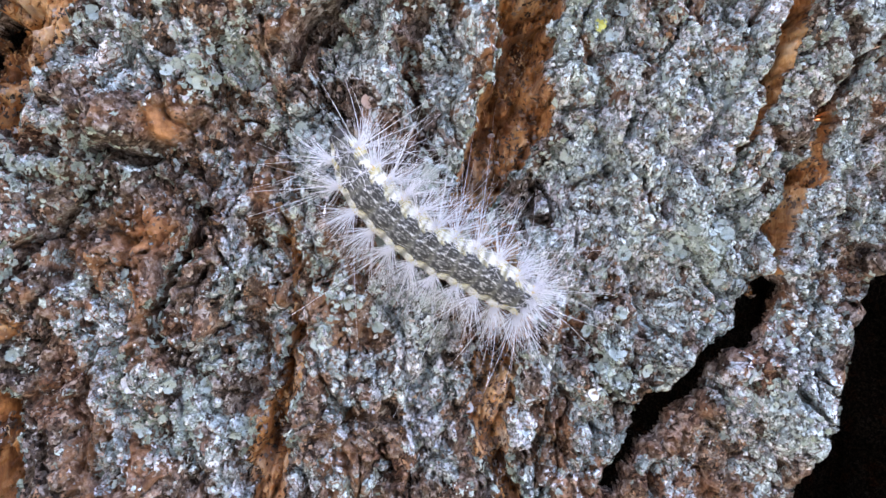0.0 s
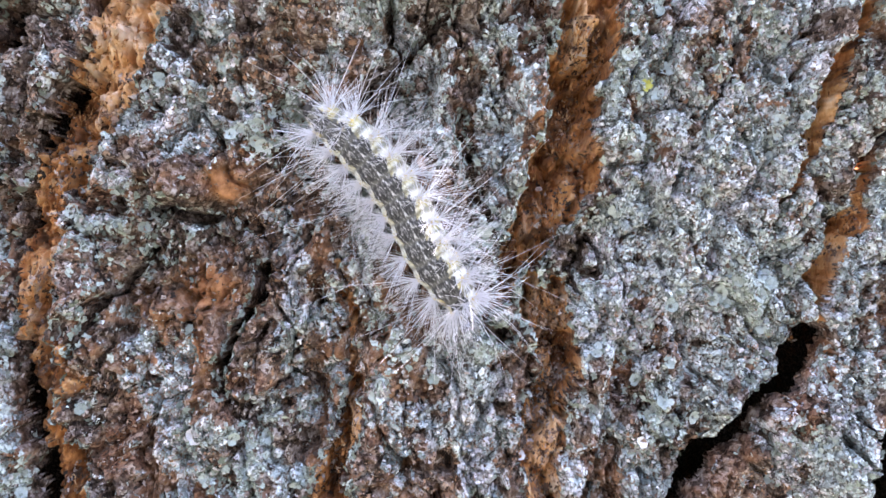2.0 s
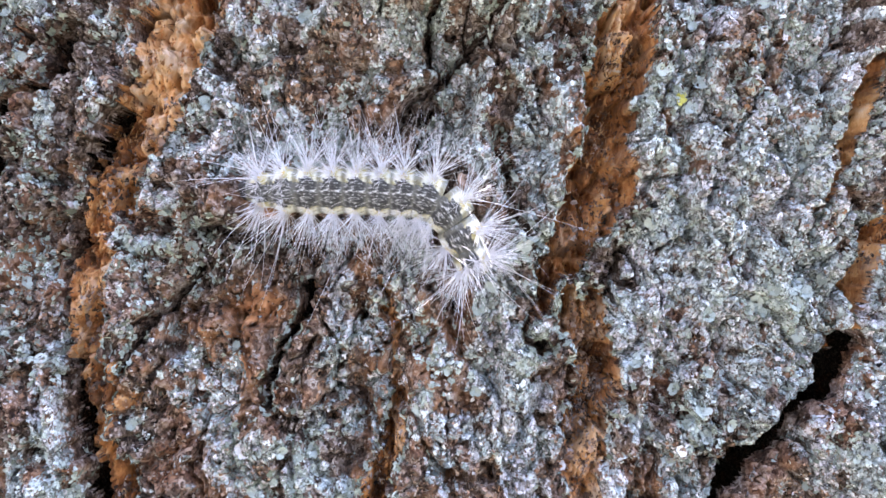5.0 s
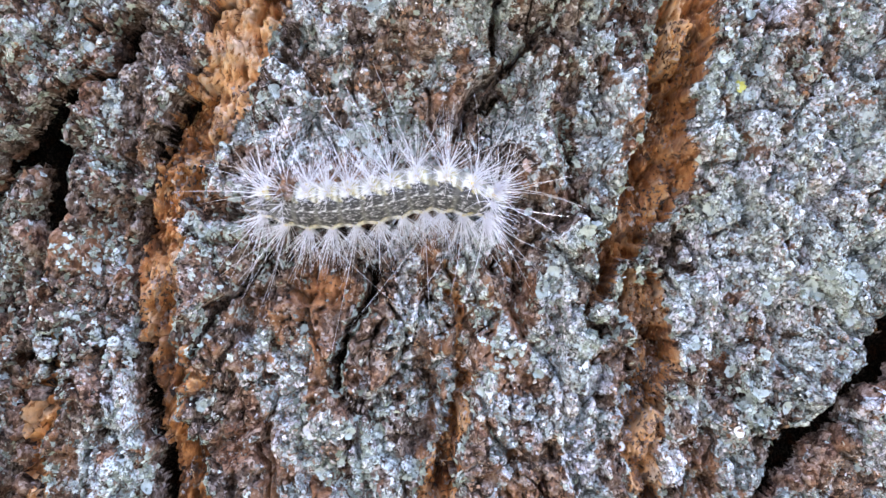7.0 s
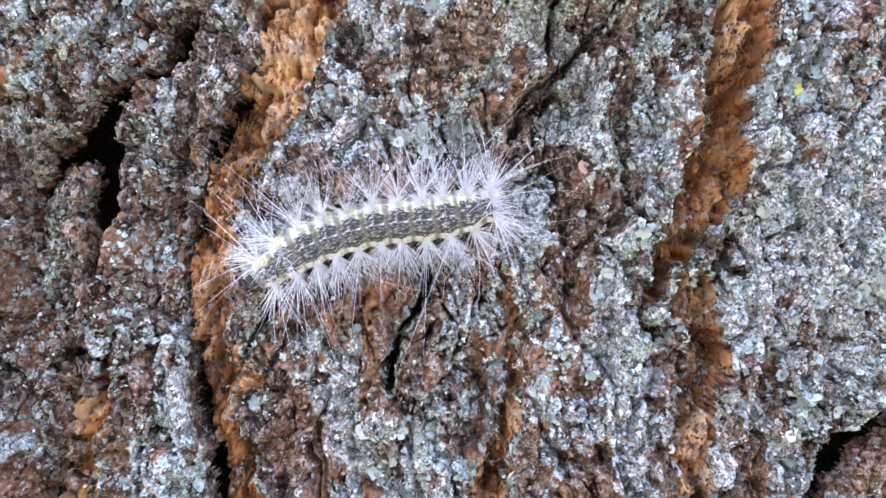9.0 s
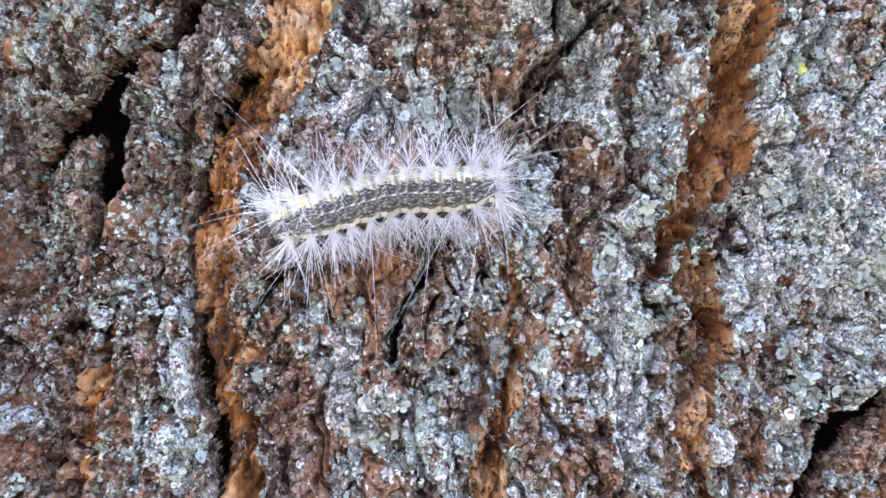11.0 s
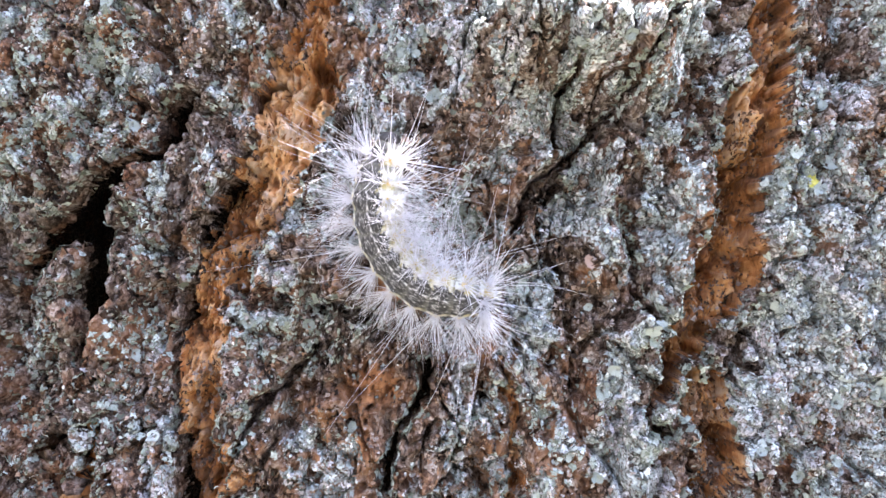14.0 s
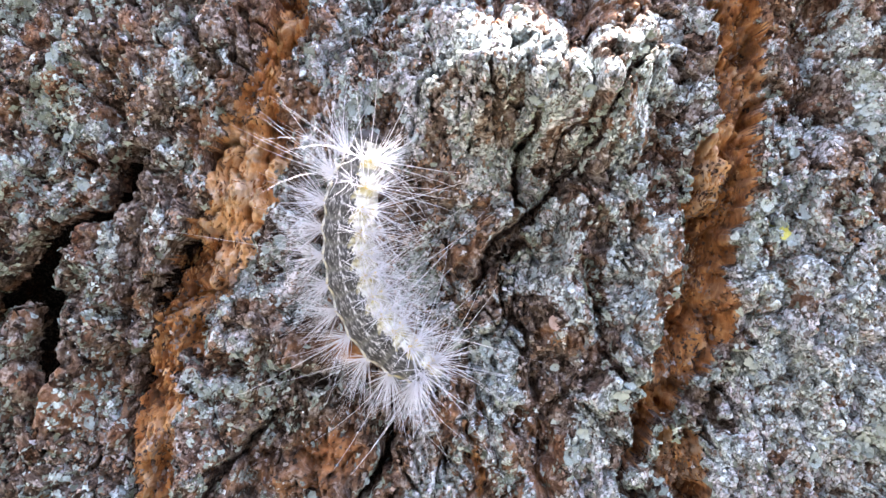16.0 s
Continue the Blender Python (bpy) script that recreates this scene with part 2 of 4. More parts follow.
# kind, depth, points of the line with half widths
FURROWS_A = [
    ("inner", .22, [(-1.92, 2.47, 0.347), (-2.04, 2.03, 0.326), (-2.27, 1.47, 0.29), (-2.53, 1.14, 0.30), (-2.74, 0.8, 0.30), (-2.83, 0.35, 0.28), (-2.87, -0.22, 0.265), (-2.88, -0.79, 0.25), (-2.81, -1.35, 0.24), (-2.73, -1.91, 0.22), (-2.66, -2.48, 0.21)]),
    ("inner", .30, [(-2.1, 2.24, 0.294), (-1.94, 2.72, 0.213), (-1.78, 3.14, 0.169), (-1.67, 3.5, 0.158), (-1.56, 3.92, 0.157), (-1.4, 4.53, 0.176)]),
    ("inner", .22, [(-2.66, -2.48, 0.21), (-2.56, -2.9, 0.21), (-2.48, -3.67, 0.21)]),
    ("inner", .38, [(2.5, 2.42, 0.263), (2.36, 1.99, 0.276), (2.25, 1.56, 0.222), (2.23, 1.12, 0.268), (2.13, 0.79, 0.358), (1.99, 0.45, 0.308), (1.8, 0.12, 0.236), (1.65, -0.22, 0.157), (1.54, -0.5, 0.079)]),
]
FURROWS_B = [
    ("inner", .36, [(2.23, 1.92, 0.251), (2.4, 2.39, 0.229), (2.59, 2.85, 0.248), (2.63, 3.25, 0.205), (2.63, 3.75, 0.224), (2.69, 4.52, 0.25)]),
    ("inner", .26, [(1.92, -0.28, 0.169), (2.07, -0.67, 0.238), (2.17, -1.13, 0.217), (2.09, -1.59, 0.24), (2.04, -2.0, 0.206), (2.1, -2.35, 0.161), (2.2, -2.88, 0.15), (2.27, -3.53, 0.139)]),
    ("inner", .26, [(0.04, -0.08, 0.045), (0.09, -0.44, 0.05), (0.12, -0.78, 0.056), (0.2, -1.22, 0.095), (0.16, -1.67, 0.062), (0.04, -2.01, 0.09), (-0.07, -2.29, 0.179), (-0.09, -2.57, 0.202), (-0.13, -3.13, 0.145)]),
    ("crack", 1.3, [(-4.01, 1.33, 0.153), (-4.12, 0.95, 0.235), (-4.2, 0.48, 0.282), (-4.26, -0.05, 0.27), (-4.29, -0.52, 0.211), (-4.31, -0.87, 0.152)]),
]
FURROWS_C = [
    ("inner", .35, [(-4.00, -0.87, 0.06), (-4.06, -1.45, 0.09), (-4.16, -2.02, 0.10), (-4.26, -2.59, 0.10), (-4.36, -3.21, 0.10)]),
    ("crack", .5, [(-4.30, -0.75, 0.16), (-4.40, -1.02, 0.24), (-4.42, -1.35, 0.19), (-4.55, -1.74, 0.27), (-4.62, -2.1, 0.20), (-4.68, -2.45, 0.26), (-4.76, -2.88, 0.22)]),
    ("crack", .6, [(-3.15, 2.42, 0.08), (-3.44, 1.91, 0.139), (-3.76, 1.81, 0.117), (-4.05, 1.53, 0.153), (-4.28, 1.35, 0.165), (-4.54, 1.11, 0.214), (-4.88, 0.91, 0.192), (-5.22, 0.61, 0.206)]),
    ("crack", .35, [(-4.67, 0.03, 0.045), (-4.4, -0.24, 0.067), (-4.43, -0.68, 0.056), (-4.66, -1.07, 0.067), (-4.95, -1.42, 0.067)]),
    ("crack", .50, [(-2.48, 1.52, 0.05), (-2.60, 1.42, 0.09), (-2.76, 1.18, 0.07), (-2.88, 0.9, 0.045)]),
]
FURROWS_D = [
    ("crack", .45, [(-0.67, -0.23, 0.078), (-0.72, -0.41, 0.073), (-0.8, -0.64, 0.05), (-0.92, -0.89, 0.05), (-0.98, -1.11, 0.056), (-1.05, -1.39, 0.045)]),
    ("crack", .25, [(-1.77, 0.01, 0.022), (-1.93, -0.22, 0.023), (-2.13, -0.43, 0.034), (-2.28, -0.67, 0.023), (-2.45, -1.01, 0.017)]),
    ("crack", .35, [(0.66, 2.56, 0.054), (0.48, 2.3, 0.055), (0.41, 2.02, 0.071), (0.56, 1.83, 0.044), (0.43, 1.6, 0.066), (0.23, 1.38, 0.055), (0.15, 1.11, 0.044)]),
    ("crack", .22, [(0.58, 1.54, 0.055), (0.42, 1.35, 0.066)]),
    ("crack", 1.3, [(4.97, -0.85, 0.216), (4.65, -1.29, 0.261), (4.32, -1.58, 0.248), (4.03, -1.86, 0.224), (3.74, -2.14, 0.19), (3.48, -2.48, 0.156), (3.29, -2.87, 0.139)]),
]
FURROWS_E = [
    ("crack", 1.0, [(6.75, -0.57, 0.271), (6.56, -1.0, 0.435), (6.49, -1.38, 0.473), (6.79, -1.77, 0.433), (7.51, -2.08, 0.769)]),
    ("crack", 2.6, [(7.86, -1.96, 0.779), (7.85, -2.38, 1.309), (7.88, -2.74, 1.781), (7.87, -3.4, 2.2), (7.94, -4.28, 2.307)]),
    ("inner", .30, [(5.18, 2.47, 0.129), (5.0, 1.99, 0.13), (4.87, 1.67, 0.119), (4.77, 1.29, 0.109), (4.69, 0.96, 0.077), (4.48, 0.57, 0.055), (4.4, 0.3, 0.044)]),
    ("inner", .34, [(5.45, 1.12, 0.078), (5.34, 0.62, 0.123), (5.19, 0.16, 0.135), (5.02, -0.19, 0.101), (4.93, -0.59, 0.068), (4.9, -0.94, 0.045)]),
    ("crack", .5, [(6.12, 1.88, 0.078), (5.81, 1.53, 0.089), (5.55, 1.24, 0.078), (5.44, 1.01, 0.067)]),
]
FURROWS_F = [
    ("crack", .18, [(1.2, 1.36, 0.022), (1.22, 1.11, 0.033), (1.27, 0.62, 0.017), (1.46, 0.28, 0.028)]),
    ("crack", .35, [(1.44, -0.6, 0.045), (1.51, -0.71, 0.073), (1.7, -0.84, 0.051)]),
    ("crack", .3, [(2.27, -1.01, 0.051), (2.32, -1.18, 0.063)]),
    ("crack", .3, [(1.64, 3.24, 0.01), (1.37, 2.88, 0.01), (1.18, 2.42, 0.026), (1.02, 2.19, 0.026), (0.88, 2.01, 0.036), (0.61, 1.7, 0.026)]),
    ("crack", .25, [(0.59, 1.65, 0.021), (0.47, 1.49, 0.047), (0.16, 1.23, 0.026)]),
    ("crack", .28, [(-1.82, 0.35, 0.043), (-1.49, 0.32, 0.065), (-1.16, 0.25, 0.054)]),
]
FURROWS_G = [
    ("crack", .50, [(-2.86, 1.17, 0.05), (-3.02, 0.75, 0.05), (-3.11, 0.23, 0.045), (-3.14, -0.34, 0.05), (-3.14, -0.85, 0.055), (-3.03, -1.41, 0.055), (-2.94, -1.91, 0.065), (-2.87, -2.41, 0.07), (-2.80, -2.91, 0.055)]),
    ("crack", .60, [(1.76, 0.34, 0.028), (1.59, -0.11, 0.039), (1.47, -0.58, 0.051)]),
    ("crack", .2, [(-1.89, -0.16, 0.037), (-2.07, -0.43, 0.043), (-2.34, -0.57, 0.027)]),
]
FURROWS = FURROWS_A + FURROWS_B + FURROWS_C + FURROWS_D + FURROWS_E + FURROWS_F + FURROWS_G

# centre, radii, height of swellings and hollows
SWELLS = [(-0.6, 1.9, 1.1, 0.8, 0.08), (-4.0, -0.3, 0.5, 0.8, 0.16),
          (5.3, -1.9, 0.6, 0.5, 0.22), (3.1, 1.2, 0.9, 1.3, 0.10), (2.9, -1.6, 0.8, 0.8, -0.05), (-0.9, -0.6, 0.7, 0.5, 0.06),
          (0.95, -1.0, 0.35, 1.0, 0.07), (-2.1, -1.4, 0.5, 1.2, 0.04), (1.9, 2.6, 0.3, 0.8, -0.15), (3.8, 3.5, 1.0, 0.9, -0.25), (3.2, 3.3, 0.8, 0.8, -0.2),
          (-5.2, -0.9, 0.70, 2.6, -0.8)]
# centre, radii, strength of lichen growth; the far-left minus rows also stand in for shade
GROWTH_A = [(-1.25, 1.4, 0.8, 0.5, 0.5), (-3.1, -1.7, 0.4, 1.3, 0.6), (-1.5, -1.7, 0.3, 0.8, 0.5), (1.35, -0.8, 0.28, 1.6, 0.6), (3.3, 0.5, 1.1, 2.6, 0.5), (-0.5, 0.9, 0.5, 0.5, 0.35), (0.4, 2.6, 0.9, 0.5, 0.25), (-4.0, 2.4, 1.2, 1.4, 0.15), (-1.2, -0.5, 0.7, 0.5, -0.7), (0.5, -0.8, 0.4, 1.0, -0.3), (-2.2, -0.6, 0.4, 0.7, -0.3), (5.4, -1.7, 0.6, 0.6, 0.3)]
GROWTH_SHADE_B = [(0.6, 3.2, 1.0, 0.6, 0.6), (4.3, -0.9, 0.7, 0.9, 0.5), (0.7, 1.7, 1.0, 1.1, 0.25), (4.6, 0.3, 0.9, 2.5, 0.45), (-2.2, -2.2, 0.6, 1.2, -0.25), (0.3, -2.2, 0.9, 0.8, -0.15), (3.5, 3.3, 0.9, 0.9, -0.5), (-4.2, 3.2, 1.4, 1.0, -0.15), (-4.8, -1.0, 1.0, 2.6, -0.45), (-2.7, -2.4, 0.7, 0.6, -0.3), (0.55, 1.75, 0.5, 0.7, 0.5), (-4.0, 3.4, 1.6, 0.8, -0.1), (-1.4, 0.62, 0.5, 0.22, -0.5)]
GROWTH_SHADE = GROWTH_A + GROWTH_SHADE_B
# centre, radii, strength of bare rusty patches
RUSTY = [(-1.22, -0.36, 0.30, 0.20, 1.0), (-1.3, -0.75, 0.6, 0.5, 0.18), (-1.0, 0.58, 0.12, 0.15, 1.0), (-1.45, 0.6, 0.25, 0.12, 0.4), (0.84, 0.70, 0.10, 0.09, 0.8),
         (1.75, 1.25, 0.15, 0.6, 0.6), (0.05, -1.0, 0.15, 0.9, 0.5), (0.55, -0.4, 0.4, 0.5, 0.3), (-0.1, -2.2, 0.12, 0.2, 0.8)]

# centre, radii, strength of pale tan stretches of the inner bark
PALE = [(-2.0, 2.2, 0.5, 0.8, 0.9), (-1.6, 3.6, 0.4, 0.5, 0.5), (2.6, 2.9, 0.3, 0.5, 0.7)]

# centre, radii, strength of grey crust over the inner bark
DULL = [(2.12, -1.1, 0.45, 0.75, 0.8), (2.1, -2.6, 0.4, 0.5, 0.6), (-2.3, 0.75, 0.16, 0.6, 0.7), (0.12, -1.4, 0.2, 0.3, 0.4)]


def blots(x, z, rows):
    return sum(h * np.exp(-(((x - cx) / rx) ** 2 + ((z - cz) / rz) ** 2) ** 1.4) for cx, cz, rx, rz, h in rows)


def furrow_field(x, z):
    """Depth of the furrows, how far a spot lies inside an open one (bare inner bark), and inside any; the plates' rims
    lean over the cracks by the last two."""
    wx = x + 0.065 * fbm(x * 2.6, z * 2.6, 3, 11) + 0.034 * fbm(x * 11, z * 11, 3, 12)
    wz = z + 0.055 * fbm(x * 2.6, z * 2.6, 3, 13) + 0.028 * fbm(x * 11, z * 11, 3, 14)
    ragged, fine = fbm(x * 4.5, z * 3.5, 3, 15), fbm(x * 18, z * 16, 2, 16)
    depth, bare, cut, rim, over, over_x, over_z = (np.zeros(x.shape, np.float32) for _ in range(7))
    for kind, deep, line in FURROWS:
        pts = np.array(line)
        r = pts[:, 2].max() + 0.35
        cols = np.where((gx > pts[:, 0].min() - r) & (gx < pts[:, 0].max() + r))[0]
        rows = np.where((gz > pts[:, 1].min() - r) & (gz < pts[:, 1].max() + r))[0]
        if not len(cols) or not len(rows):
            continue
        s = np.s_[rows[0]:rows[-1] + 1, cols[0]:cols[-1] + 1]
        px, pz = wx[s], wz[s]
        inside, wide = np.full(px.shape, -9.0), np.zeros(px.shape)
        more = 1.0 if kind == "inner" else 0.8 + min(0.4, 3 * max(0.0, pts[:, 2].max() - 0.06))
        for (ax, az, aw), (bx, bz, bw) in zip(line[:-1], line[1:]):
            ex, ez = bx - ax, bz - az
            t = np.clip(((px - ax) * ex + (pz - az) * ez) / (ex * ex + ez * ez + 1e-9), 0, 1)
            w = (aw + (bw - aw) * t) * more
            here = w - np.hypot(px - ax - t * ex, pz - az - t * ez)
            wide = np.where(here > inside, w, wide)
            inside = np.maximum(inside, here)
        if kind == "inner":
            inside = inside + np.minimum(1.0, wide / 0.2) * (0.06 * ragged[s] + 0.03 * fine[s])
        else:
            inside = inside + np.minimum(0.06, 0.5 * wide) * (0.5 * ragged[s] + 0.4 * fine[s])
        k = ease(inside, -0.035, 0.07) if kind == "inner" else ease(inside, -0.055, 0.045)
        depth[s] = np.maximum(depth[s], (0.92 * deep if kind == "inner" else min(2.2 * deep, 0.60 if deep >= 0.45 else 0.46)) * k)
        rim[s] = np.maximum(rim[s], np.exp(-((inside + 0.10) / 0.07) ** 2))
        cut[s] = np.maximum(cut[s], ease(inside, -0.03, 0.03) if kind == "inner" else ease(inside, -0.05, 0.0))
        if kind == "crack":
            tz, tx = np.gradient(inside, STEP)
            long = np.hypot(tx, tz) + 1e-6
            lip = np.minimum(wide * (0.30 + 0.12 * ease(wide, 0.10, 0.16)), 0.13) * np.exp(-((inside + 0.03) / 0.08) ** 2) * (inside < 0.02)
            more_lip = lip > over[s]
            over_x[s] = np.where(more_lip, lip * tx / long, over_x[s])
            over_z[s] = np.where(more_lip, lip * tz / long, over_z[s])
            over[s] = np.maximum(over[s], lip)
        if kind == "inner":
            bare[s] = np.maximum(bare[s], ease(inside, 0.0, 0.03))
    return depth, bare, cut, rim, over_x, over_z


def bark_form(x, z):
    """Outward relief, with the growth of lichen, rust and bare inner bark, and a tone for each crumb."""
    depth, bare, cut, rim, over_x, over_z = furrow_field(x, z)
    open_face = 1 - cut
    some = 1 - 0.45 * cut
    wx, wz = x + 0.10 * fbm(x * 1.7, z * 1.7, 3, 21), z + 0.10 * fbm(x * 1.7, z * 1.7, 3, 22)
    fx, fz = x + 0.035 * fbm(x * 7, z * 7, 3, 23), z + 0.035 * fbm(x * 7, z * 7, 3, 24)
    h = 0.10 * fbm(x * 0.8, z * 0.45, 3, 31) + 0.16 * fbm(wx * 2.6 - wz * 0.5, wz * 0.8, 3, 32) + blots(wx, wz, SWELLS) + 0.05 * rim * (1 - cut)
    h = h + 0.85 * np.exp(-((wx - 0.62) / 1.02) ** 4) * ease(wz, 2.15, 2.84) * (1 - np.clip((wz - 2.84) / 0.95, 0, 1))
    h = h + 0.40 * np.exp(-np.abs((wx + 1.40) / 0.42) ** 5 - np.abs((wz - 0.60 - 0.12 * (wx + 1.4)) / 0.23) ** 5)  # a knob of bark
    d1, d2, own = cells(wx * 1.5, wz * 0.9, 41)
    h = h + open_face * (0.16 * (own - 0.5) - 0.11 * ease(0.12 - (d2 - d1), 0, 0.12))
    d1, d2, own2 = cells(fx * 4.4, fz * 3.0, 42)
    h = h + some * (0.06 * (own2 - 0.5) - 0.06 * ease(0.14 - (d2 - d1), 0, 0.14))
    pit = ease(fbm(wx * 4, wz * 2.6, 3, 45), 0.28, 0.62) + 0.7 * ease(fbm(wx * 8, wz * 6.5, 2, 46), 0.42, 0.7)
    h = h - open_face * 0.12 * pit
    slit = ease(0.055 - np.abs(fbm(wx * 2.1 + 0.35 * wz, wz * 0.75, 3, 47)), 0, 0.04) * ease(fbm(wx * 1.3, wz * 1.3, 2, 48), -0.05, 0.3)
    slit = np.maximum(slit, ease(0.055 - np.abs(fbm(fx * 6.0, fz * 2.0, 3, 49)), 0, 0.04) * ease(fbm(wx * 2, wz * 2, 2, 50), 0.15, 0.4))
    h = h - open_face * 0.26 * slit
    d1, d2, own3 = cells(fx * 9.5, fz * 8, 43)
    h = h + some * (0.020 * (own3 - 0.5) - 0.016 * ease(0.22 - (d2 - d1), 0, 0.22))
    # growth also thins towards the left, standing in for the shade there
    growth = 0.15 + 0.26 * fbm(wx * 0.9, wz * 0.8, 4, 51) + 0.56 * fbm(fx * 5, fz * 4.5, 3, 52) + 0.22 * fbm(wx * 2.6, wz * 0.6, 3, 56) + 0.8 * blots(wx, wz, GROWTH_SHADE) + np.clip(0.04 * x, -0.08, 0.16)
    # crust held back in pits, slits and cracks, partly to shade them by colour
    crust = ease(growth - 0.22 * rim - 0.30 * pit - 0.5 * slit, -0.02, 0.42) * open_face
    gx2, gz2 = x + 0.012 * fbm(x * 30, z * 30, 2, 54), z + 0.012 * fbm(x * 30, z * 30, 2, 55)
    d1, d2, own4 = cells(gx2 * 17, gz2 * 16, 53)
    dome = 0.012 * own4 - 0.014 * ease(0.34 - (d2 - d1), 0, 0.34)
    h = h + (0.25 + 0.15 * crust) * some * dome + 0.006 * some * fbm(x * 26, z * 26, 2, 44)
    rust = np.clip(blots(wx, wz, RUSTY) + 0.35 * ease(fbm(wx * 1.4, wz * 1.1, 3, 61), 0.35, 0.75), 0, 1) * ease(own2 + own3, 0.35, 0.8)
    # splintered, layered floor of the furrows
    bend = 1.6 * fbm(x * 1.5, z * 1.5, 2, 71) - z * 1.6
    lump = fbm(x * 4, z * 3, 4, 73)
    bx, bz = x + 0.05 * fbm(x * 6, z * 4, 3, 74) - 0.22 * z, z + 0.09 * fbm(x * 5, z * 5, 3, 75)
    d1, d2, slab = cells(bx * 4.6, bz * 1.1, 79)
    d3, d4, slip = cells(bx * 12, bz * 2.6, 80)
    strand = 0.45 - np.abs(fbm(x * 9 + bend, z * 2.0, 3, 72))
    layers = 0.26 * (slab - 0.5) - 0.13 * ease(0.16 - (d2 - d1), 0, 0.16) + 0.05 * (slip - 0.5) - 0.05 * ease(0.20 - (d4 - d3), 0, 0.2)
    own5 = np.clip(0.5 * slab + 0.4 * slip + 0.25 * lump + 0.05 + 0.3 * blots(x, z, PALE), 0, 1)
    speck = bare * np.clip(ease(own4 + lump, 0.9, 1.2) * 0.5 + blots(x, z, DULL) * ease(own4 + 0.6 * lump, 0.15, 0.7), 0, 1)
    h = h - np.where(bare > 0.02, 1.2, 1.0) * depth + bare * (layers + 0.10 * strand + 0.14 * lump + 0.03 * fbm(x * 20, z * 14, 2, 78))
    tone = np.clip(0.6 * own4 + 0.4 * own3, 0, 1) * (1 - bare) + own5 * bare
    return h, np.maximum(crust, 0.6 * speck), np.clip(rust * open_face, 0, 1), bare, cut, tone, depth, x + over_x, z + over_z


FORM, CRUST, RUST, BARE, CUT, TONE, DEPTH, XL, ZL = bark_form(X, Z)
SURFACE_Y = base(X, Z) - FORM


def surface_at(x, z):
    i = np.clip(((np.asarray(z) - Z0) / STEP).astype(int), 0, len(gz) - 1)
    j = np.clip(((np.asarray(x) - X0) / STEP).astype(int), 0, len(gx) - 1)
    return SURFACE_Y[i, j]


def mesh_from(name, verts, faces, material, smooth=True, fields=()):
    """A mesh from arrays of places in metres and of triangles or quads."""
    me = bpy.data.meshes.new(name)
    k = faces.shape[1]
    me.vertices.add(len(verts))
    me.vertices.foreach_set("co", np.ascontiguousarray(verts, np.float32).ravel())
    me.loops.add(faces.size)
    me.loops.foreach_set("vertex_index", np.ascontiguousarray(faces, np.int32).ravel())
    me.polygons.add(len(faces))
    me.polygons.foreach_set("loop_start", np.arange(0, faces.size, k, dtype=np.int32))
    me.polygons.foreach_set("use_smooth", np.full(len(faces), smooth))
    for field, values in fields:
        me.attributes.new(field, "FLOAT", "POINT").data.foreach_set("value", np.ascontiguousarray(values, np.float32).ravel())
    me.materials.append(material)
    me.update(calc_edges=True)
    return me


def plate_labels():
    """Numbers the plates and the stretches of furrow floor: 1 up; and which are floor."""
    x, z = X[:-1, :-1], Z[:-1, :-1]
    _, _, own = cells(x * 0.42 + 0.15 * fbm(x * 1.7, z * 1.7, 3, 81), z * 0.3, 83)
    key = np.where(BARE[:-1, :-1] >= 0.5, -1.0, own)
    labels, parent, sizes, starts = np.zeros(key.shape, np.int64), [0], [0], [(0, 0)]

    def root(a):
        while parent[a] != a:
            parent[a] = parent[parent[a]]
            a = parent[a]
        return a
    above = []
    for i, line in enumerate(key):
        cuts = [0, *(np.where(line[1:] != line[:-1])[0] + 1), len(line)]
        runs, k = [], 0
        for a, b in zip(cuts, cuts[1:]):
            me = len(parent)
            parent.append(me)
            sizes.append(b - a)
            starts.append((i, a))
            labels[i, a:b] = me
            while k < len(above) and above[k][1] <= a:
                k += 1
            q = k
            while q < len(above) and above[q][0] < b:
                if above[q][3] == line[a]:
                    parent[root(me)] = root(above[q][2])
                q += 1
            runs.append((a, b, me, line[a]))
        above = runs
    total, first = {}, {}
    for a in range(1, len(parent)):
        r = root(a)
        total[r] = total.get(r, 0) + sizes[a]
        if r not in first or starts[a][1] < first[r][1]:
            first[r] = starts[a]
    table = np.array([root(a) for a in range(len(parent))])
    labels = table[labels]
    fold = np.arange(len(parent))
    for r in sorted(total, key=lambda r: first[r][1]):
        i, a = first[r]
        if total[r] < 1500 and a > 0:
            fold[r] = fold[labels[i, a - 1]]
    floor = {fold[r] for r in total if fold[r] == r and key[first[r]] < 0}
    return fold[labels], floor


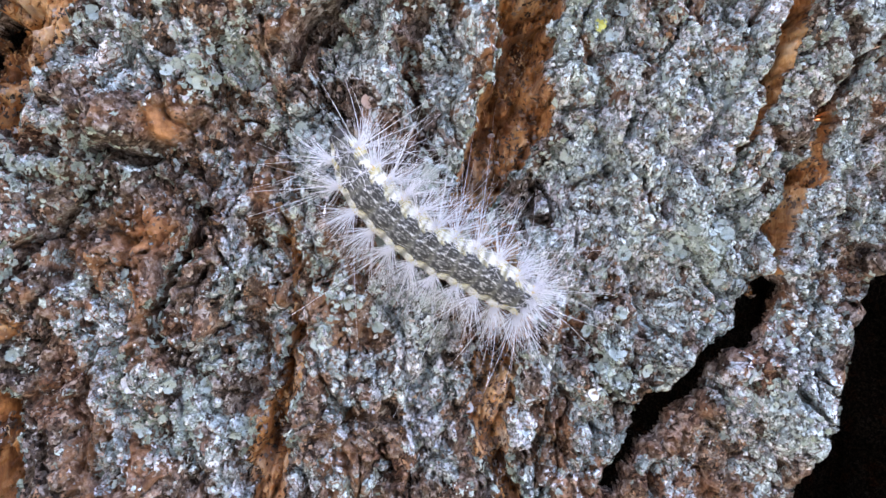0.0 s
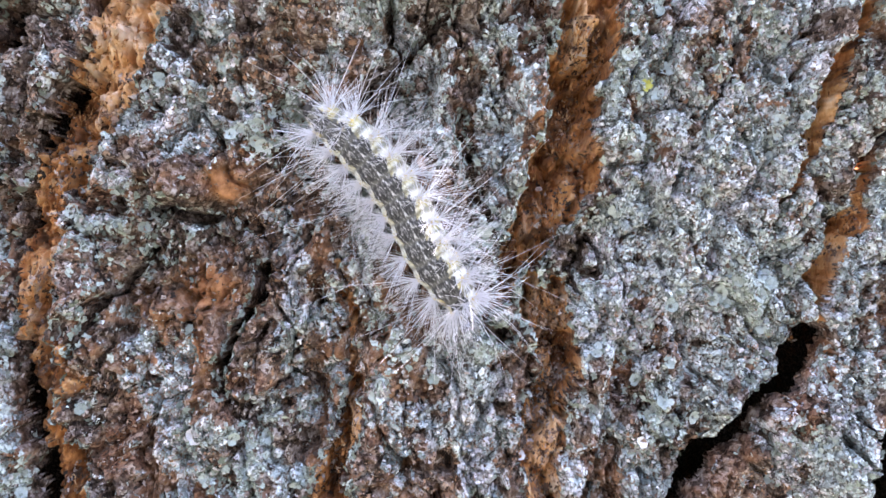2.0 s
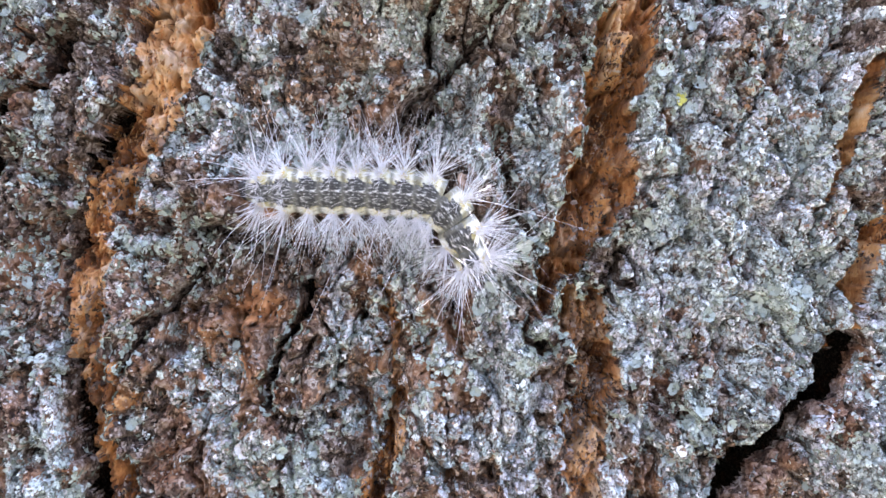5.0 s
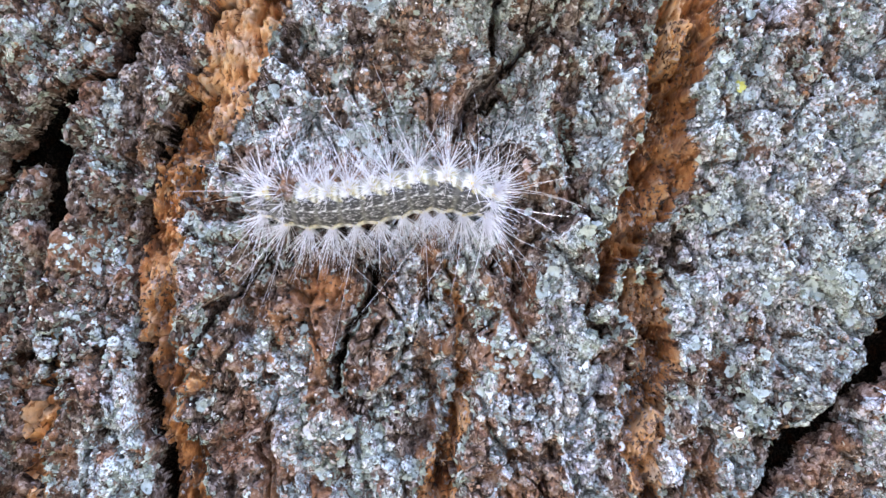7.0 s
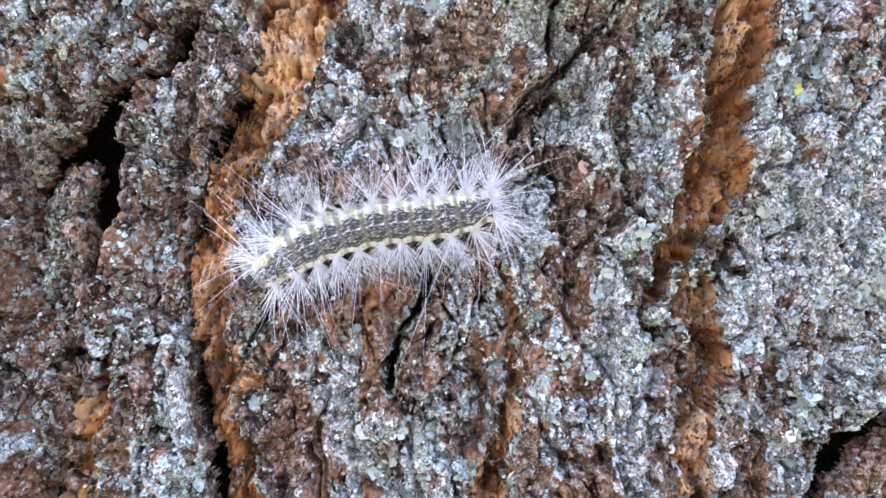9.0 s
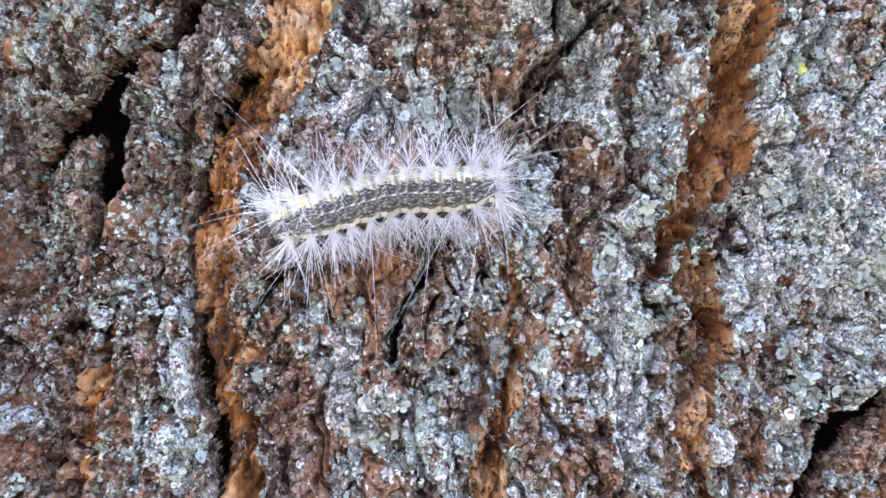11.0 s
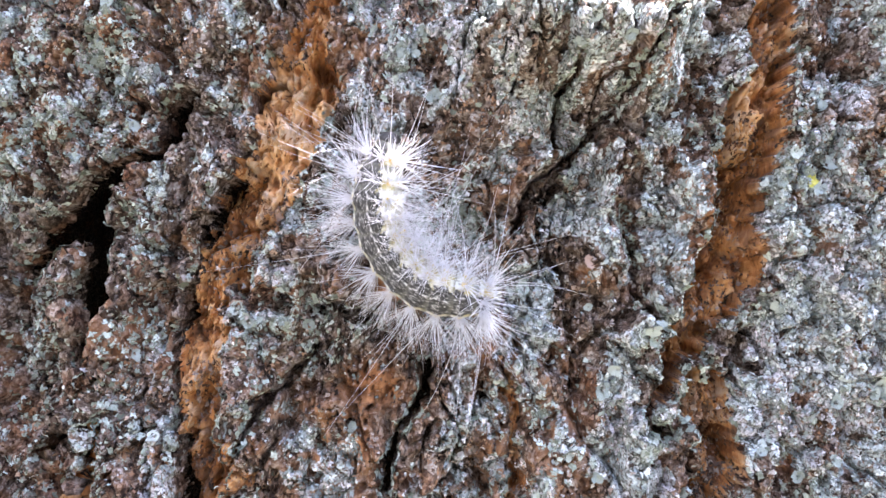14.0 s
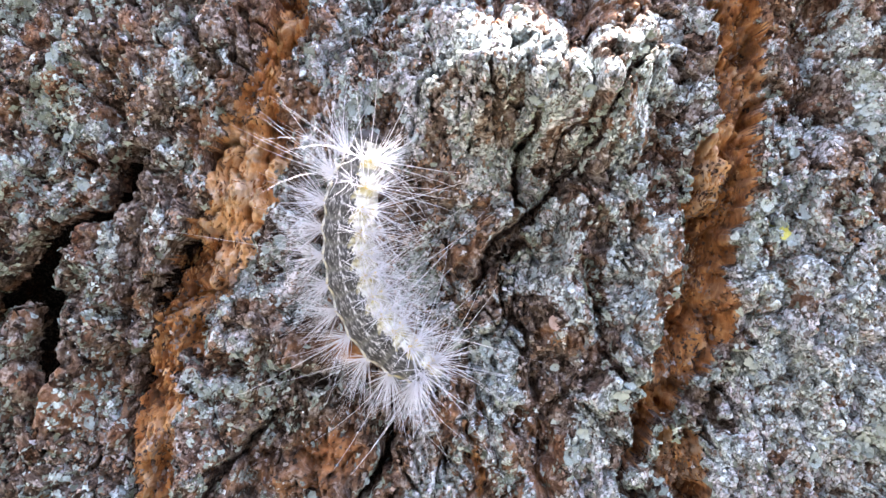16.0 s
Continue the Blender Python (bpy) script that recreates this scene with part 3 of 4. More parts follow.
def build_trunk():
    trunk = tagged(new("tree_trunk"), "old tree trunk with deeply furrowed grey-brown bark", "tree trunk")
    ny, nx = X.shape
    places = np.stack([XL * CM, SURFACE_Y * CM, HEIGHT + ZL * CM], -1).reshape(-1, 3)
    index = np.arange(ny * nx).reshape(ny, nx)
    quads = np.stack([index[:-1, :-1], index[:-1, 1:], index[1:, 1:], index[1:, :-1]], -1)
    labels, floor = plate_labels()
    solid = np.maximum(np.maximum(DEPTH[:-1, :-1], DEPTH[1:, :-1]), np.maximum(DEPTH[:-1, 1:], DEPTH[1:, 1:])) < 0.48  # the deep cracks are left open into the hollow trunk so that they show black
    for k in np.unique(labels):
        own = quads[(labels == k) & solid]
        if not len(own):
            continue
        used, faces = np.unique(own, return_inverse=True)
        faces = faces.reshape(-1, 4)
        fields = [(f, v.reshape(-1)[used]) for f, v in (("crust", CRUST), ("rust", RUST), ("tone", TONE))]
        name = "inner_bark" if k in floor else "bark_plate"
        ob = new(name, mesh_from(name, places[used], faces, INNER if k in floor else BARK, True, fields))
        ob.parent = trunk
        if k in floor:
            tagged(ob, "fibrous orange-brown inner bark")
    # the rest of the trunk, all round
    turns, rises = 260, 300
    a = np.linspace(-math.pi, math.pi, turns, endpoint=False)
    z = np.linspace(0, 2.5, rises)
    A, ZZ = np.meshgrid(a, z)
    radius = 0.225 + 0.006 * fbm(A * 9, ZZ * 9, 4, 91) - 0.008 * ease(fbm(A * 7 + 0.6 * fbm(A * 3, ZZ * 5, 2, 93), ZZ * 4, 2, 92), 0.1, 0.5)
    xs, zc = np.sin(A) * 22.5, (ZZ - HEIGHT) * 100
    behind = (np.cos(A) > 0) & (xs > X0 + 0.2) & (xs < X1 - 0.2) & (zc > Z0 + 0.2) & (zc < Z1 - 0.2)
    near = (np.cos(A) > 0) & (np.abs(xs) < 14) & (np.abs(zc) < 14)
    radius = radius - 0.024 * ease(zc, 4.5, 34)
    radius = np.where(near, 0.2235 + 0.3 * (radius - 0.225) - 0.012 * ease(zc, 4.0, 14), radius)
    radius = radius + 0.014 * np.exp(-(((xs - 5.4) / 1.7) ** 2 + ((zc - 9.5) / 3.2) ** 2)) * (np.cos(A) > 0)  # an added bulge above, out of view, to keep the sun off the tail
    radius = np.where(behind, 0.185, radius)
    verts = np.stack([np.sin(A) * radius, 0.225 - np.cos(A) * radius, ZZ], -1).reshape(-1, 3)
    i = np.arange(rises * turns).reshape(rises, turns)
    right = np.roll(i, -1, 1)
    faces = np.stack([i[:-1], right[:-1], right[1:], i[1:]], -1).reshape(-1, 4)
    # an opening added behind the right-hand cracks so that they look dark
    split = (np.cos(A) > 0) & (xs > 4.5) & (xs < 13) & (zc > -9) & (zc < -1.9)
    faces = faces[~(behind | split).reshape(-1)[faces].any(1)]
    lid = np.stack([i[-1, :turns // 2 - 1], i[-1, 1:turns // 2], i[-1, ::-1][1:turns // 2], i[-1, ::-1][:turns // 2 - 1]], -1)
    faces = np.concatenate([faces, lid])
    ob = new("trunk_bark", mesh_from("trunk_bark", verts, faces, BARK))
    ob.parent = trunk
    return trunk


TRUNK = build_trunk()


def scatter(name, weight, count, size, seed, material, label, sink=0.0, tilt=0.5, lift=0.35, slim=1.0, vary=0.38):
    """Many small lobed flakes that grow out of the bark, as one mesh; slim ones lie along the trunk."""
    rng = np.random.RandomState(seed)
    flat = np.cumsum(weight.ravel().astype(np.float64))
    at = np.searchsorted(flat, rng.uniform(0, flat[-1], count))
    i, j = at // X.shape[1], at % X.shape[1]
    sy, sx = np.gradient(FORM_SMOOTH, STEP)
    nrm = np.stack([-sx[i, j], -np.ones(count), -sy[i, j]], -1) + rng.normal(0, tilt, (count, 3))
    nrm /= np.linalg.norm(nrm, axis=1, keepdims=True)
    other = np.cross(nrm, rng.normal(0, 1, (count, 3)))
    if slim != 1.0:
        other = np.array([0.2, 0, 1.0]) + rng.normal(0, 0.2, (count, 3))
        other = other - nrm * (other * nrm).sum(1)[:, None]
    other /= np.linalg.norm(other, axis=1, keepdims=True)
    side = np.cross(other, nrm)
    r = size * np.exp(np.clip(rng.normal(0, vary, count), -0.9, 0.62))
    centre = np.stack([XL[i, j], SURFACE_Y[i, j], ZL[i, j]], -1) + rng.uniform(-0.5, 0.5, (count, 3)) * [STEP, 0, STEP] - nrm * (sink * r)[:, None]
    lobes = 9
    ang = np.arange(lobes) * 2 * np.pi / lobes
    waves = rng.randint(3, 6, count)[:, None]
    rim = r[:, None] * (0.85 + 0.30 * np.cos(waves * ang + rng.uniform(0, 6.3, (count, 1))) + rng.uniform(-0.36, 0.36, (count, lobes)))
    up = r[:, None] * rng.uniform(-0.12, lift, (count, lobes))
    ring = centre[:, None] + side[:, None] * (rim / slim * np.cos(ang))[..., None] + other[:, None] * (rim * slim * np.sin(ang))[..., None] + nrm[:, None] * up[..., None]
    top = centre + nrm * (r * rng.uniform(0.05, 0.3, count))[:, None]
    verts = np.concatenate([top[:, None], ring], 1).reshape(-1, 3)
    base_i = (np.arange(count) * (lobes + 1))[:, None]
    k = np.arange(lobes)
    faces = np.stack([np.broadcast_to(base_i, (count, lobes)), base_i + 1 + k, base_i + 1 + (k + 1) % lobes], -1).reshape(-1, 3)
    verts = verts * CM + np.array([0, 0, HEIGHT])
    return tagged(new(name, mesh_from(name, verts, faces, material, True)), label, "lichen" if "lichen" in name else "bark crumbs", kind="stuff")


def smoothed(a, times):
    for _ in range(times):
        p = np.pad(a, 1, mode="edge")
        a = (p[:-2, 1:-1] + p[2:, 1:-1] + p[1:-1, :-2] + p[1:-1, 2:] + 2 * a) / 6
    return a


FORM_SMOOTH = smoothed(FORM, 3)
clump = 0.05 + ease(fbm(X * 2.2, Z * 2.2, 3, 101), 0.05, 0.5)
rim = ease(smoothed(CUT, 4), 0.05, 0.25) * ease(0.5 - smoothed(CUT, 2), 0, 0.2) * (1 - smoothed(BARE, 4))
wall = ((1 - CUT) + 0.5 * CUT * (DEPTH < 0.4) * (1 - BARE)) * (0.15 + 0.85 * ((X > -5.3) & (X < 6.6) & (Z > -3.3) & (Z < 4.4)))
green = ease(fbm(X * 1.0, Z * 1.0, 3, 107) - 0.10 * X, -0.05, 0.5)
scatter("lichen_scales", (0.03 + CRUST) * (clump + 0.25) * (1 - 0.7 * RUST) * wall, 74000, 0.0180, 5, LICHEN, "blue-grey scaly lichen growing over the bark plates", sink=0.1, tilt=0.32)
scatter("lichen_rosettes", (0.35 + CRUST) * (clump + 0.5 * ease(-X, 1.8, 2.8)) * (0.1 + green) * wall, 23000, 0.0235, 11, GREEN_LICHEN, "grey-green leafy lichen on the bark plates", sink=0.05, tilt=0.3, lift=0.45)
scatter("lichen_lobes", rim * (0.1 + ease(fbm(X * 1.1, Z * 1.1, 2, 103), -0.2, 0.4)), 3000, 0.030, 8, GREEN_LICHEN, "grey-green lichen lobes fringing the cracks", lift=0.5)
scatter("bark_crumbs", (1 - 0.75 * CRUST) * (1 - 0.7 * RUST) * wall, 58000, 0.0175, 6, CRUMB, "loose brown and grey crumbs of weathered bark", lift=0.45, sink=0.15, tilt=0.4)
scatter("bark_splinters", BARE * (0.2 + ease(fbm(X * 3, Z * 2, 3, 105), -0.2, 0.4)), 6000, 0.021, 9, CHIP, "orange-brown splinters of inner bark in the furrows", tilt=0.35, lift=0.35, sink=0.2, slim=1.6)
scatter("furrow_crumbs", BARE * (ease(fbm(X * 2.5, Z * 2.5, 3, 106), -0.1, 0.45) + 2.5 * blots(X, Z, DULL)), 5000, 0.022, 10, CRUMB, "grey-brown crumbs of bark lying in the furrows", tilt=0.5, lift=0.5, sink=0.1)



# ---- larger lichen rosettes, one by one ----
def piece_material(name, *colours):
    m, n, l, p = shader(name)
    info = n.new("ShaderNodeObjectInfo")
    t = sums(n, l, (0.6, info.outputs["Random"]), (0.7, grain(n, l, 1500, 4)), plus=-0.15)
    step = 1 / (len(colours) - 1)
    l.new(ramp(n, l, t, *((i * step, k) for i, k in enumerate(colours))), p.inputs["Base Color"])
    p.inputs["Roughness"].default_value = 0.9
    p.inputs["Specular IOR Level"].default_value = 0.2
    relief(n, l, p, grain(n, l, 3000, 4), 0.8, 0.00012)
    return m


ROSETTE = piece_material("lichen_rosette", (0.14, 0.16, 0.145), (0.32, 0.37, 0.35), (0.44, 0.50, 0.485), (0.58, 0.65, 0.64))


def rosette_mesh(seed, material=ROSETTE):
    """A small leafy rosette of curled lobes, one centimetre across."""
    rng = np.random.RandomState(seed)
    verts, faces = [], []
    for q in range(7):
        a, far = q * 0.9 + rng.uniform(-0.3, 0.3), rng.uniform(0.16, 0.30)
        size, tip = rng.uniform(0.17, 0.27), rng.uniform(0.06, 0.20)
        first = len(verts)
        verts.append((far * math.cos(a), far * math.sin(a), 0.05 + 0.02 * q))
        for k in range(7):
            b = a + k * 2 * math.pi / 7
            rr = size * rng.uniform(0.7, 1.2)
            verts.append((far * math.cos(a) + rr * math.cos(b), far * math.sin(a) + rr * math.sin(b), tip * (math.cos(b - a) + 0.3) + 0.02 * q))
        faces += [(first, first + 1 + k, first + 1 + (k + 1) % 7) for k in range(7)]
    return mesh_from("lichen_rosette", np.array(verts) * CM, np.array(faces), material)


def set_pieces(name, meshes, weight, count, lo, hi, seed, tilt):
    rng = np.random.RandomState(seed)
    flat = np.cumsum((weight * (X > -4.6) * (X < 5.2) * (Z > -3.0) * (Z < 4.2)).ravel().astype(np.float64))
    at = np.searchsorted(flat, rng.uniform(0, flat[-1], count))
    sy, sx = np.gradient(smoothed(FORM_SMOOTH, 12), STEP)
    for i, j in zip(at // X.shape[1], at % X.shape[1]):
        up = (Vector((-sx[i, j], -1, -sy[i, j])) + Vector(rng.normal(0, tilt, 3))).normalized()
        turn = up.to_track_quat("Z", "Y").to_matrix().to_4x4() @ Matrix.Rotation(rng.uniform(0, 6.3), 4, "Z")
        ob = new(name, meshes[rng.randint(len(meshes))])
        ob.parent = TRUNK
        ob.matrix_local = Matrix.Translation((XL[i, j] * CM, SURFACE_Y[i, j] * CM, HEIGHT + ZL[i, j] * CM)) @ turn @ Matrix.Scale(rng.uniform(lo, hi), 4)


set_pieces("lichen_rosette", [rosette_mesh(320 + k) for k in range(10)], (0.1 + CRUST) * clump * (0.2 + green) * (1 - ease(smoothed(CUT, 5), 0, 0.3)), 290, 0.09, 0.19, 22, 0.2)

YELLOW_LICHEN = piece_material("yellow_lichen", (0.30, 0.28, 0.06), (0.50, 0.48, 0.12), (0.62, 0.62, 0.24), (0.70, 0.72, 0.40))
PALE_LICHEN = piece_material("pale_lichen", (0.50, 0.50, 0.54), (0.66, 0.66, 0.72), (0.78, 0.79, 0.84), (0.88, 0.90, 0.92))
PINK_BARK = piece_material("pink_bark", (0.16, 0.08, 0.055), (0.28, 0.165, 0.125), (0.42, 0.29, 0.235), (0.56, 0.44, 0.38))


def set_mark(name, me, x, z, size, label, turn=0.0, slim=1.0):
    """One mark on the trunk: a patch or chip that stands out from the rest."""
    ob = new(name, me)
    ob.parent = TRUNK
    face = pose(x * CM, float(surface_at(x, z) - 0.01) * CM, HEIGHT + z * CM) @ Matrix.Rotation(radians(90), 4, "X") @ Matrix.Rotation(radians(turn), 4, "Z")
    ob.matrix_local = face @ Matrix.Diagonal((size / slim, size * slim, size, 1))
    tagged(ob, label)


for x, z, size in ((2.92, 1.60, 0.13), (2.86, 1.69, 0.09), (2.98, 1.67, 0.08)):
    set_mark("yellow_lichen", rosette_mesh(350, YELLOW_LICHEN), x, z, size, "small yellow-green lichen")
for x, z, size in ((-1.30, -1.80, 0.20), (1.82, -2.02, 0.16), (3.03, -1.87, 0.15), (-2.80, -1.84, 0.17), (0.62, 1.62, 0.14)):
    set_mark("pale_lichen", rosette_mesh(351, PALE_LICHEN), x, z, size, "pale lavender-white lichen")
for x, z, size, turn, slim in ((-0.62, -2.32, 0.20, 8, 1.5), (0.82, 0.80, 0.14, 20, 1.15)):
    set_mark("bark_chip", rosette_mesh(352, PINK_BARK), x, z, size, "pinkish tan chip of bare bark", turn, slim)

# ---- ground, out of view below ----
soil, n, l, p = shader("soil")
l.new(ramp(n, l, grain(n, l, 8, 6), (0.35, (0.05, 0.045, 0.03)), (0.65, (0.10, 0.10, 0.05))), p.inputs["Base Color"])
p.inputs["Roughness"].default_value = 0.9
edge = 60.0
ground = new("ground", mesh_from("ground", np.array([(-edge, -edge, 0), (edge, -edge, 0), (edge, edge, 0), (-edge, edge, 0)]), np.array([[0, 1, 2, 3]]), soil))
# plain grey for the added walls that block light
block_grey, n, l, p = shader("light_block_grey")
l.new(ramp(n, l, grain(n, l, 30, 6), (0.35, (0.20, 0.20, 0.20)), (0.65, (0.28, 0.28, 0.28))), p.inputs["Base Color"])
p.inputs["Roughness"].default_value = 0.8


def wall_mesh(name, x0, x1, y0, y1, z1, material):
    bm = bmesh.new()
    bmesh.ops.create_cube(bm, size=1)
    for v in bm.verts:
        v.co = ((x0 + x1) / 2 + v.co.x * (x1 - x0), (y0 + y1) / 2 + v.co.y * (y1 - y0), z1 * (v.co.z + 0.5))
    me = bpy.data.meshes.new(name)
    bm.to_mesh(me)
    bm.free()
    me.materials.append(material)
    return me


# added out of view: south cuts frontal sky light, west darkens left-facing bark
tagged(new("added_wall_south", wall_mesh("added_wall_south", -5, 5, -1.6, -1.3, 2.3, block_grey)), "added plain grey wall, out of view, that holds back sky light", "wall", kind="structure")
tagged(new("added_wall_west", wall_mesh("added_wall_west", -1.2, -0.9, -1.3, 1.5, 3.2, block_grey)), "added plain grey wall, out of view, that holds back sky light", "wall", kind="structure")
tagged(ground, "bare grassy ground round the tree", "ground", kind="structure")

# ---- the caterpillar: seconds, then head to tail along the back, in cm ----
CRAWL_A = [
    (0, (0.58, -0.59, 0.39), (0.83, -0.55, -0.03), (1.32, -0.51, -0.46), (1.85, -0.45, -0.73), (2.37, -0.37, -1.05)),
    (0.5, (0.51, -0.6, 0.56), (0.76, -0.57, 0.08), (1.16, -0.53, -0.35), (1.62, -0.47, -0.71), (2.14, -0.4, -1.08)),
    (1, (0.36, -0.61, 0.88), (0.56, -0.59, 0.43), (0.87, -0.55, -0.1), (1.25, -0.51, -0.54), (1.74, -0.45, -0.91)),
    (1.5, (0.11, -0.62, 1.13), (0.38, -0.6, 0.7), (0.66, -0.57, 0.17), (0.96, -0.54, -0.29), (1.4, -0.49, -0.79)),
    (2, (-0.2, -0.62, 1.16), (0.22, -0.61, 0.85), (0.58, -0.59, 0.41), (0.84, -0.55, -0.09), (1.23, -0.51, -0.62)),
]
CRAWL_B = [
    (2.5, (-0.42, -0.61, 1.16), (0.05, -0.61, 0.94), (0.48, -0.59, 0.55), (0.79, -0.56, 0.02), (1.12, -0.52, -0.51)),
    (3, (-0.73, -0.59, 1.04), (-0.23, -0.61, 0.97), (0.32, -0.6, 0.72), (0.72, -0.58, 0.27), (1.05, -0.53, -0.31)),
    (3.5, (-0.89, -0.58, 1.06), (-0.33, -0.61, 0.99), (0.24, -0.61, 0.74), (0.67, -0.58, 0.31), (0.99, -0.54, -0.27)),
    (6, (-1.45, -0.53, 0.36), (-0.87, -0.57, 0.39), (-0.24, -0.59, 0.49), (0.38, -0.6, 0.57), (0.91, -0.56, 0.13)),
    (6.5, (-1.6, -0.52, 0.37), (-0.99, -0.56, 0.36), (-0.38, -0.58, 0.43), (0.24, -0.59, 0.48), (0.82, -0.57, 0.27)),
]
CRAWL_C = [
    (7, (-1.82, -0.5, 0.39), (-1.23, -0.55, 0.32), (-0.65, -0.57, 0.37), (-0.07, -0.59, 0.48), (0.53, -0.58, 0.32)),
    (7.5, (-2.11, -0.48, 0.41), (-1.57, -0.52, 0.28), (-0.99, -0.56, 0.25), (-0.42, -0.58, 0.41), (0.26, -0.59, 0.49)),
    (8, (-2.18, -0.47, 0.39), (-1.64, -0.52, 0.21), (-1.0, -0.56, 0.21), (-0.42, -0.58, 0.31), (0.2, -0.59, 0.4)),
    (8.5, (-2.31, -0.46, 0.21), (-1.76, -0.51, 0.19), (-1.18, -0.55, 0.2), (-0.6, -0.57, 0.24), (0.08, -0.59, 0.4)),
]
CRAWL_D = [
    (9, (-2.24, -0.59, -0.32), (-1.78, -0.56, 0.0), (-1.18, -0.55, 0.19), (-0.55, -0.57, 0.27), (0.05, -0.59, 0.41)),
    (9.5, (-1.66, -0.73, -0.6), (-1.5, -0.63, -0.08), (-1.04, -0.55, 0.22), (-0.52, -0.58, 0.31), (0.06, -0.59, 0.39)),
    (10, (-1.78, -0.75, -0.69), (-1.37, -0.65, -0.17), (-1.02, -0.55, 0.13), (-0.56, -0.57, 0.3), (-0.01, -0.59, 0.41)),
    (10.2, (-1.82, -0.75, -0.82), (-1.48, -0.65, -0.25), (-1.08, -0.55, 0.15), (-0.55, -0.57, 0.29), (0.02, -0.59, 0.38)),
    (11.25, (-2.14, -0.77, 0.2), (-1.65, -0.67, 0.2), (-1.11, -0.55, 0.23), (-0.56, -0.57, 0.25), (0.02, -0.59, 0.31)),
    (12.3, (-1.48, -1.08, 1.02), (-1.39, -0.93, 0.65), (-1.1, -0.79, 0.27), (-0.61, -0.81, 0.18), (-0.01, -0.82, 0.24)),
]
CRAWL_E = [
    (12.5, (-1.49, -1.06, 1.19), (-1.38, -0.92, 0.8), (-1.09, -0.79, 0.37), (-0.63, -0.81, 0.23), (-0.0, -0.82, 0.26)),
    (13, (-1.38, -1.04, 1.32), (-1.29, -0.92, 0.9), (-0.97, -0.8, 0.42), (-0.52, -0.82, 0.28), (0.02, -0.83, 0.32)),
    (13.5, (-1.47, -0.99, 1.55), (-1.3, -0.9, 1.15), (-1.01, -0.81, 0.75), (-0.68, -0.82, 0.42), (-0.08, -0.83, 0.28)),
    (14, (-1.13, -0.98, 1.75), (-1.21, -0.89, 1.31), (-1.1, -0.81, 0.85), (-0.73, -0.82, 0.48), (-0.09, -0.83, 0.35)),
]
CRAWL_F = [
    (14.5, (-1.01, -1.0, 1.99), (-1.08, -0.9, 1.48), (-1.05, -0.81, 0.96), (-0.72, -0.82, 0.5), (0.01, -0.83, 0.38)),
    (15, (-0.93, -1.0, 1.99), (-0.97, -0.91, 1.53), (-0.94, -0.82, 1.07), (-0.73, -0.82, 0.59), (-0.04, -0.83, 0.42)),
    (15.5, (-0.96, -0.98, 2.19), (-1.03, -0.9, 1.7), (-1.03, -0.82, 1.23), (-0.8, -0.82, 0.67), (-0.25, -0.82, 0.31)),
    (16, (-0.88, -0.98, 2.31), (-1.02, -0.9, 1.78), (-1.01, -0.83, 1.22), (-0.78, -0.82, 0.71), (-0.3, -0.82, 0.3)),
]
CRAWL = CRAWL_A + CRAWL_B + CRAWL_C + CRAWL_D + CRAWL_E + CRAWL_F
SEGMENTS, GIRTH = 11, 0.225
ROLLS = ((0, 12), (2, 20), (3.5, 14), (6.5, 14), (7, 28), (7.5, 38), (8.5, 36), (9, 16), (10.2, 14), (12.3, 32), (13.5, 32), (14.5, 27), (16, 24))  # the body's lean, degrees


def part(name, me, parent, label=""):
    ob = new(name, me)
    ob.parent = parent
    return tagged(ob, label)


def segment_mesh(name, length, r0, r1):
    """One ring of the body, along x to the head, its back to +z, with low swellings under the warts."""
    rings, sides = 12, 48
    u, a = np.meshgrid(np.linspace(0, 1, rings + 1), np.arange(sides) * 2 * math.pi / sides, indexing="ij")
    turned = np.abs((np.degrees(a) + 180) % 360 - 180)
    r = (r0 + (r1 - r0) * u) * (0.91 + 0.09 * np.sin(math.pi * u) ** 0.8)
    for at in (30, 56, 84):
        r = r + 0.016 * np.exp(-((turned - at) / 11) ** 2 - ((u - 0.5) / 0.22) ** 2)
    r = r * (1 - 0.03 * np.exp(-((u - 0.28) / 0.05) ** 2))
    verts = np.stack([(u - 0.5) * length, r * np.sin(a), r * np.cos(a) * 0.95], -1).reshape(-1, 3) * CM
    i = np.arange((rings + 1) * sides).reshape(rings + 1, sides)
    nxt = np.roll(i, -1, 1)
    faces = np.stack([i[:-1], i[1:], nxt[1:], nxt[:-1]], -1).reshape(-1, 4)
    ends = [np.array([[row[k], row[k + 1], row[-2 - k], row[-1 - k]][::order] for k in range(sides // 2 - 1)]) for row, order in ((i[0], 1), (i[-1], -1))]
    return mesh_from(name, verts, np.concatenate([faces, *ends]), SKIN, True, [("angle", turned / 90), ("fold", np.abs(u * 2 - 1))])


def wart_mesh(name, r, material):
    bm = bmesh.new()
    bmesh.ops.create_icosphere(bm, subdivisions=2, radius=r * CM)
    for v in bm.verts:
        v.co.z *= 0.7
        v.co *= 1 + 0.12 * noise.noise(v.co * 9000)
    for f in bm.faces:
        f.smooth = True
    me = bpy.data.meshes.new(name)
    bm.to_mesh(me)
    bm.free()
    me.materials.append(material)
    return me


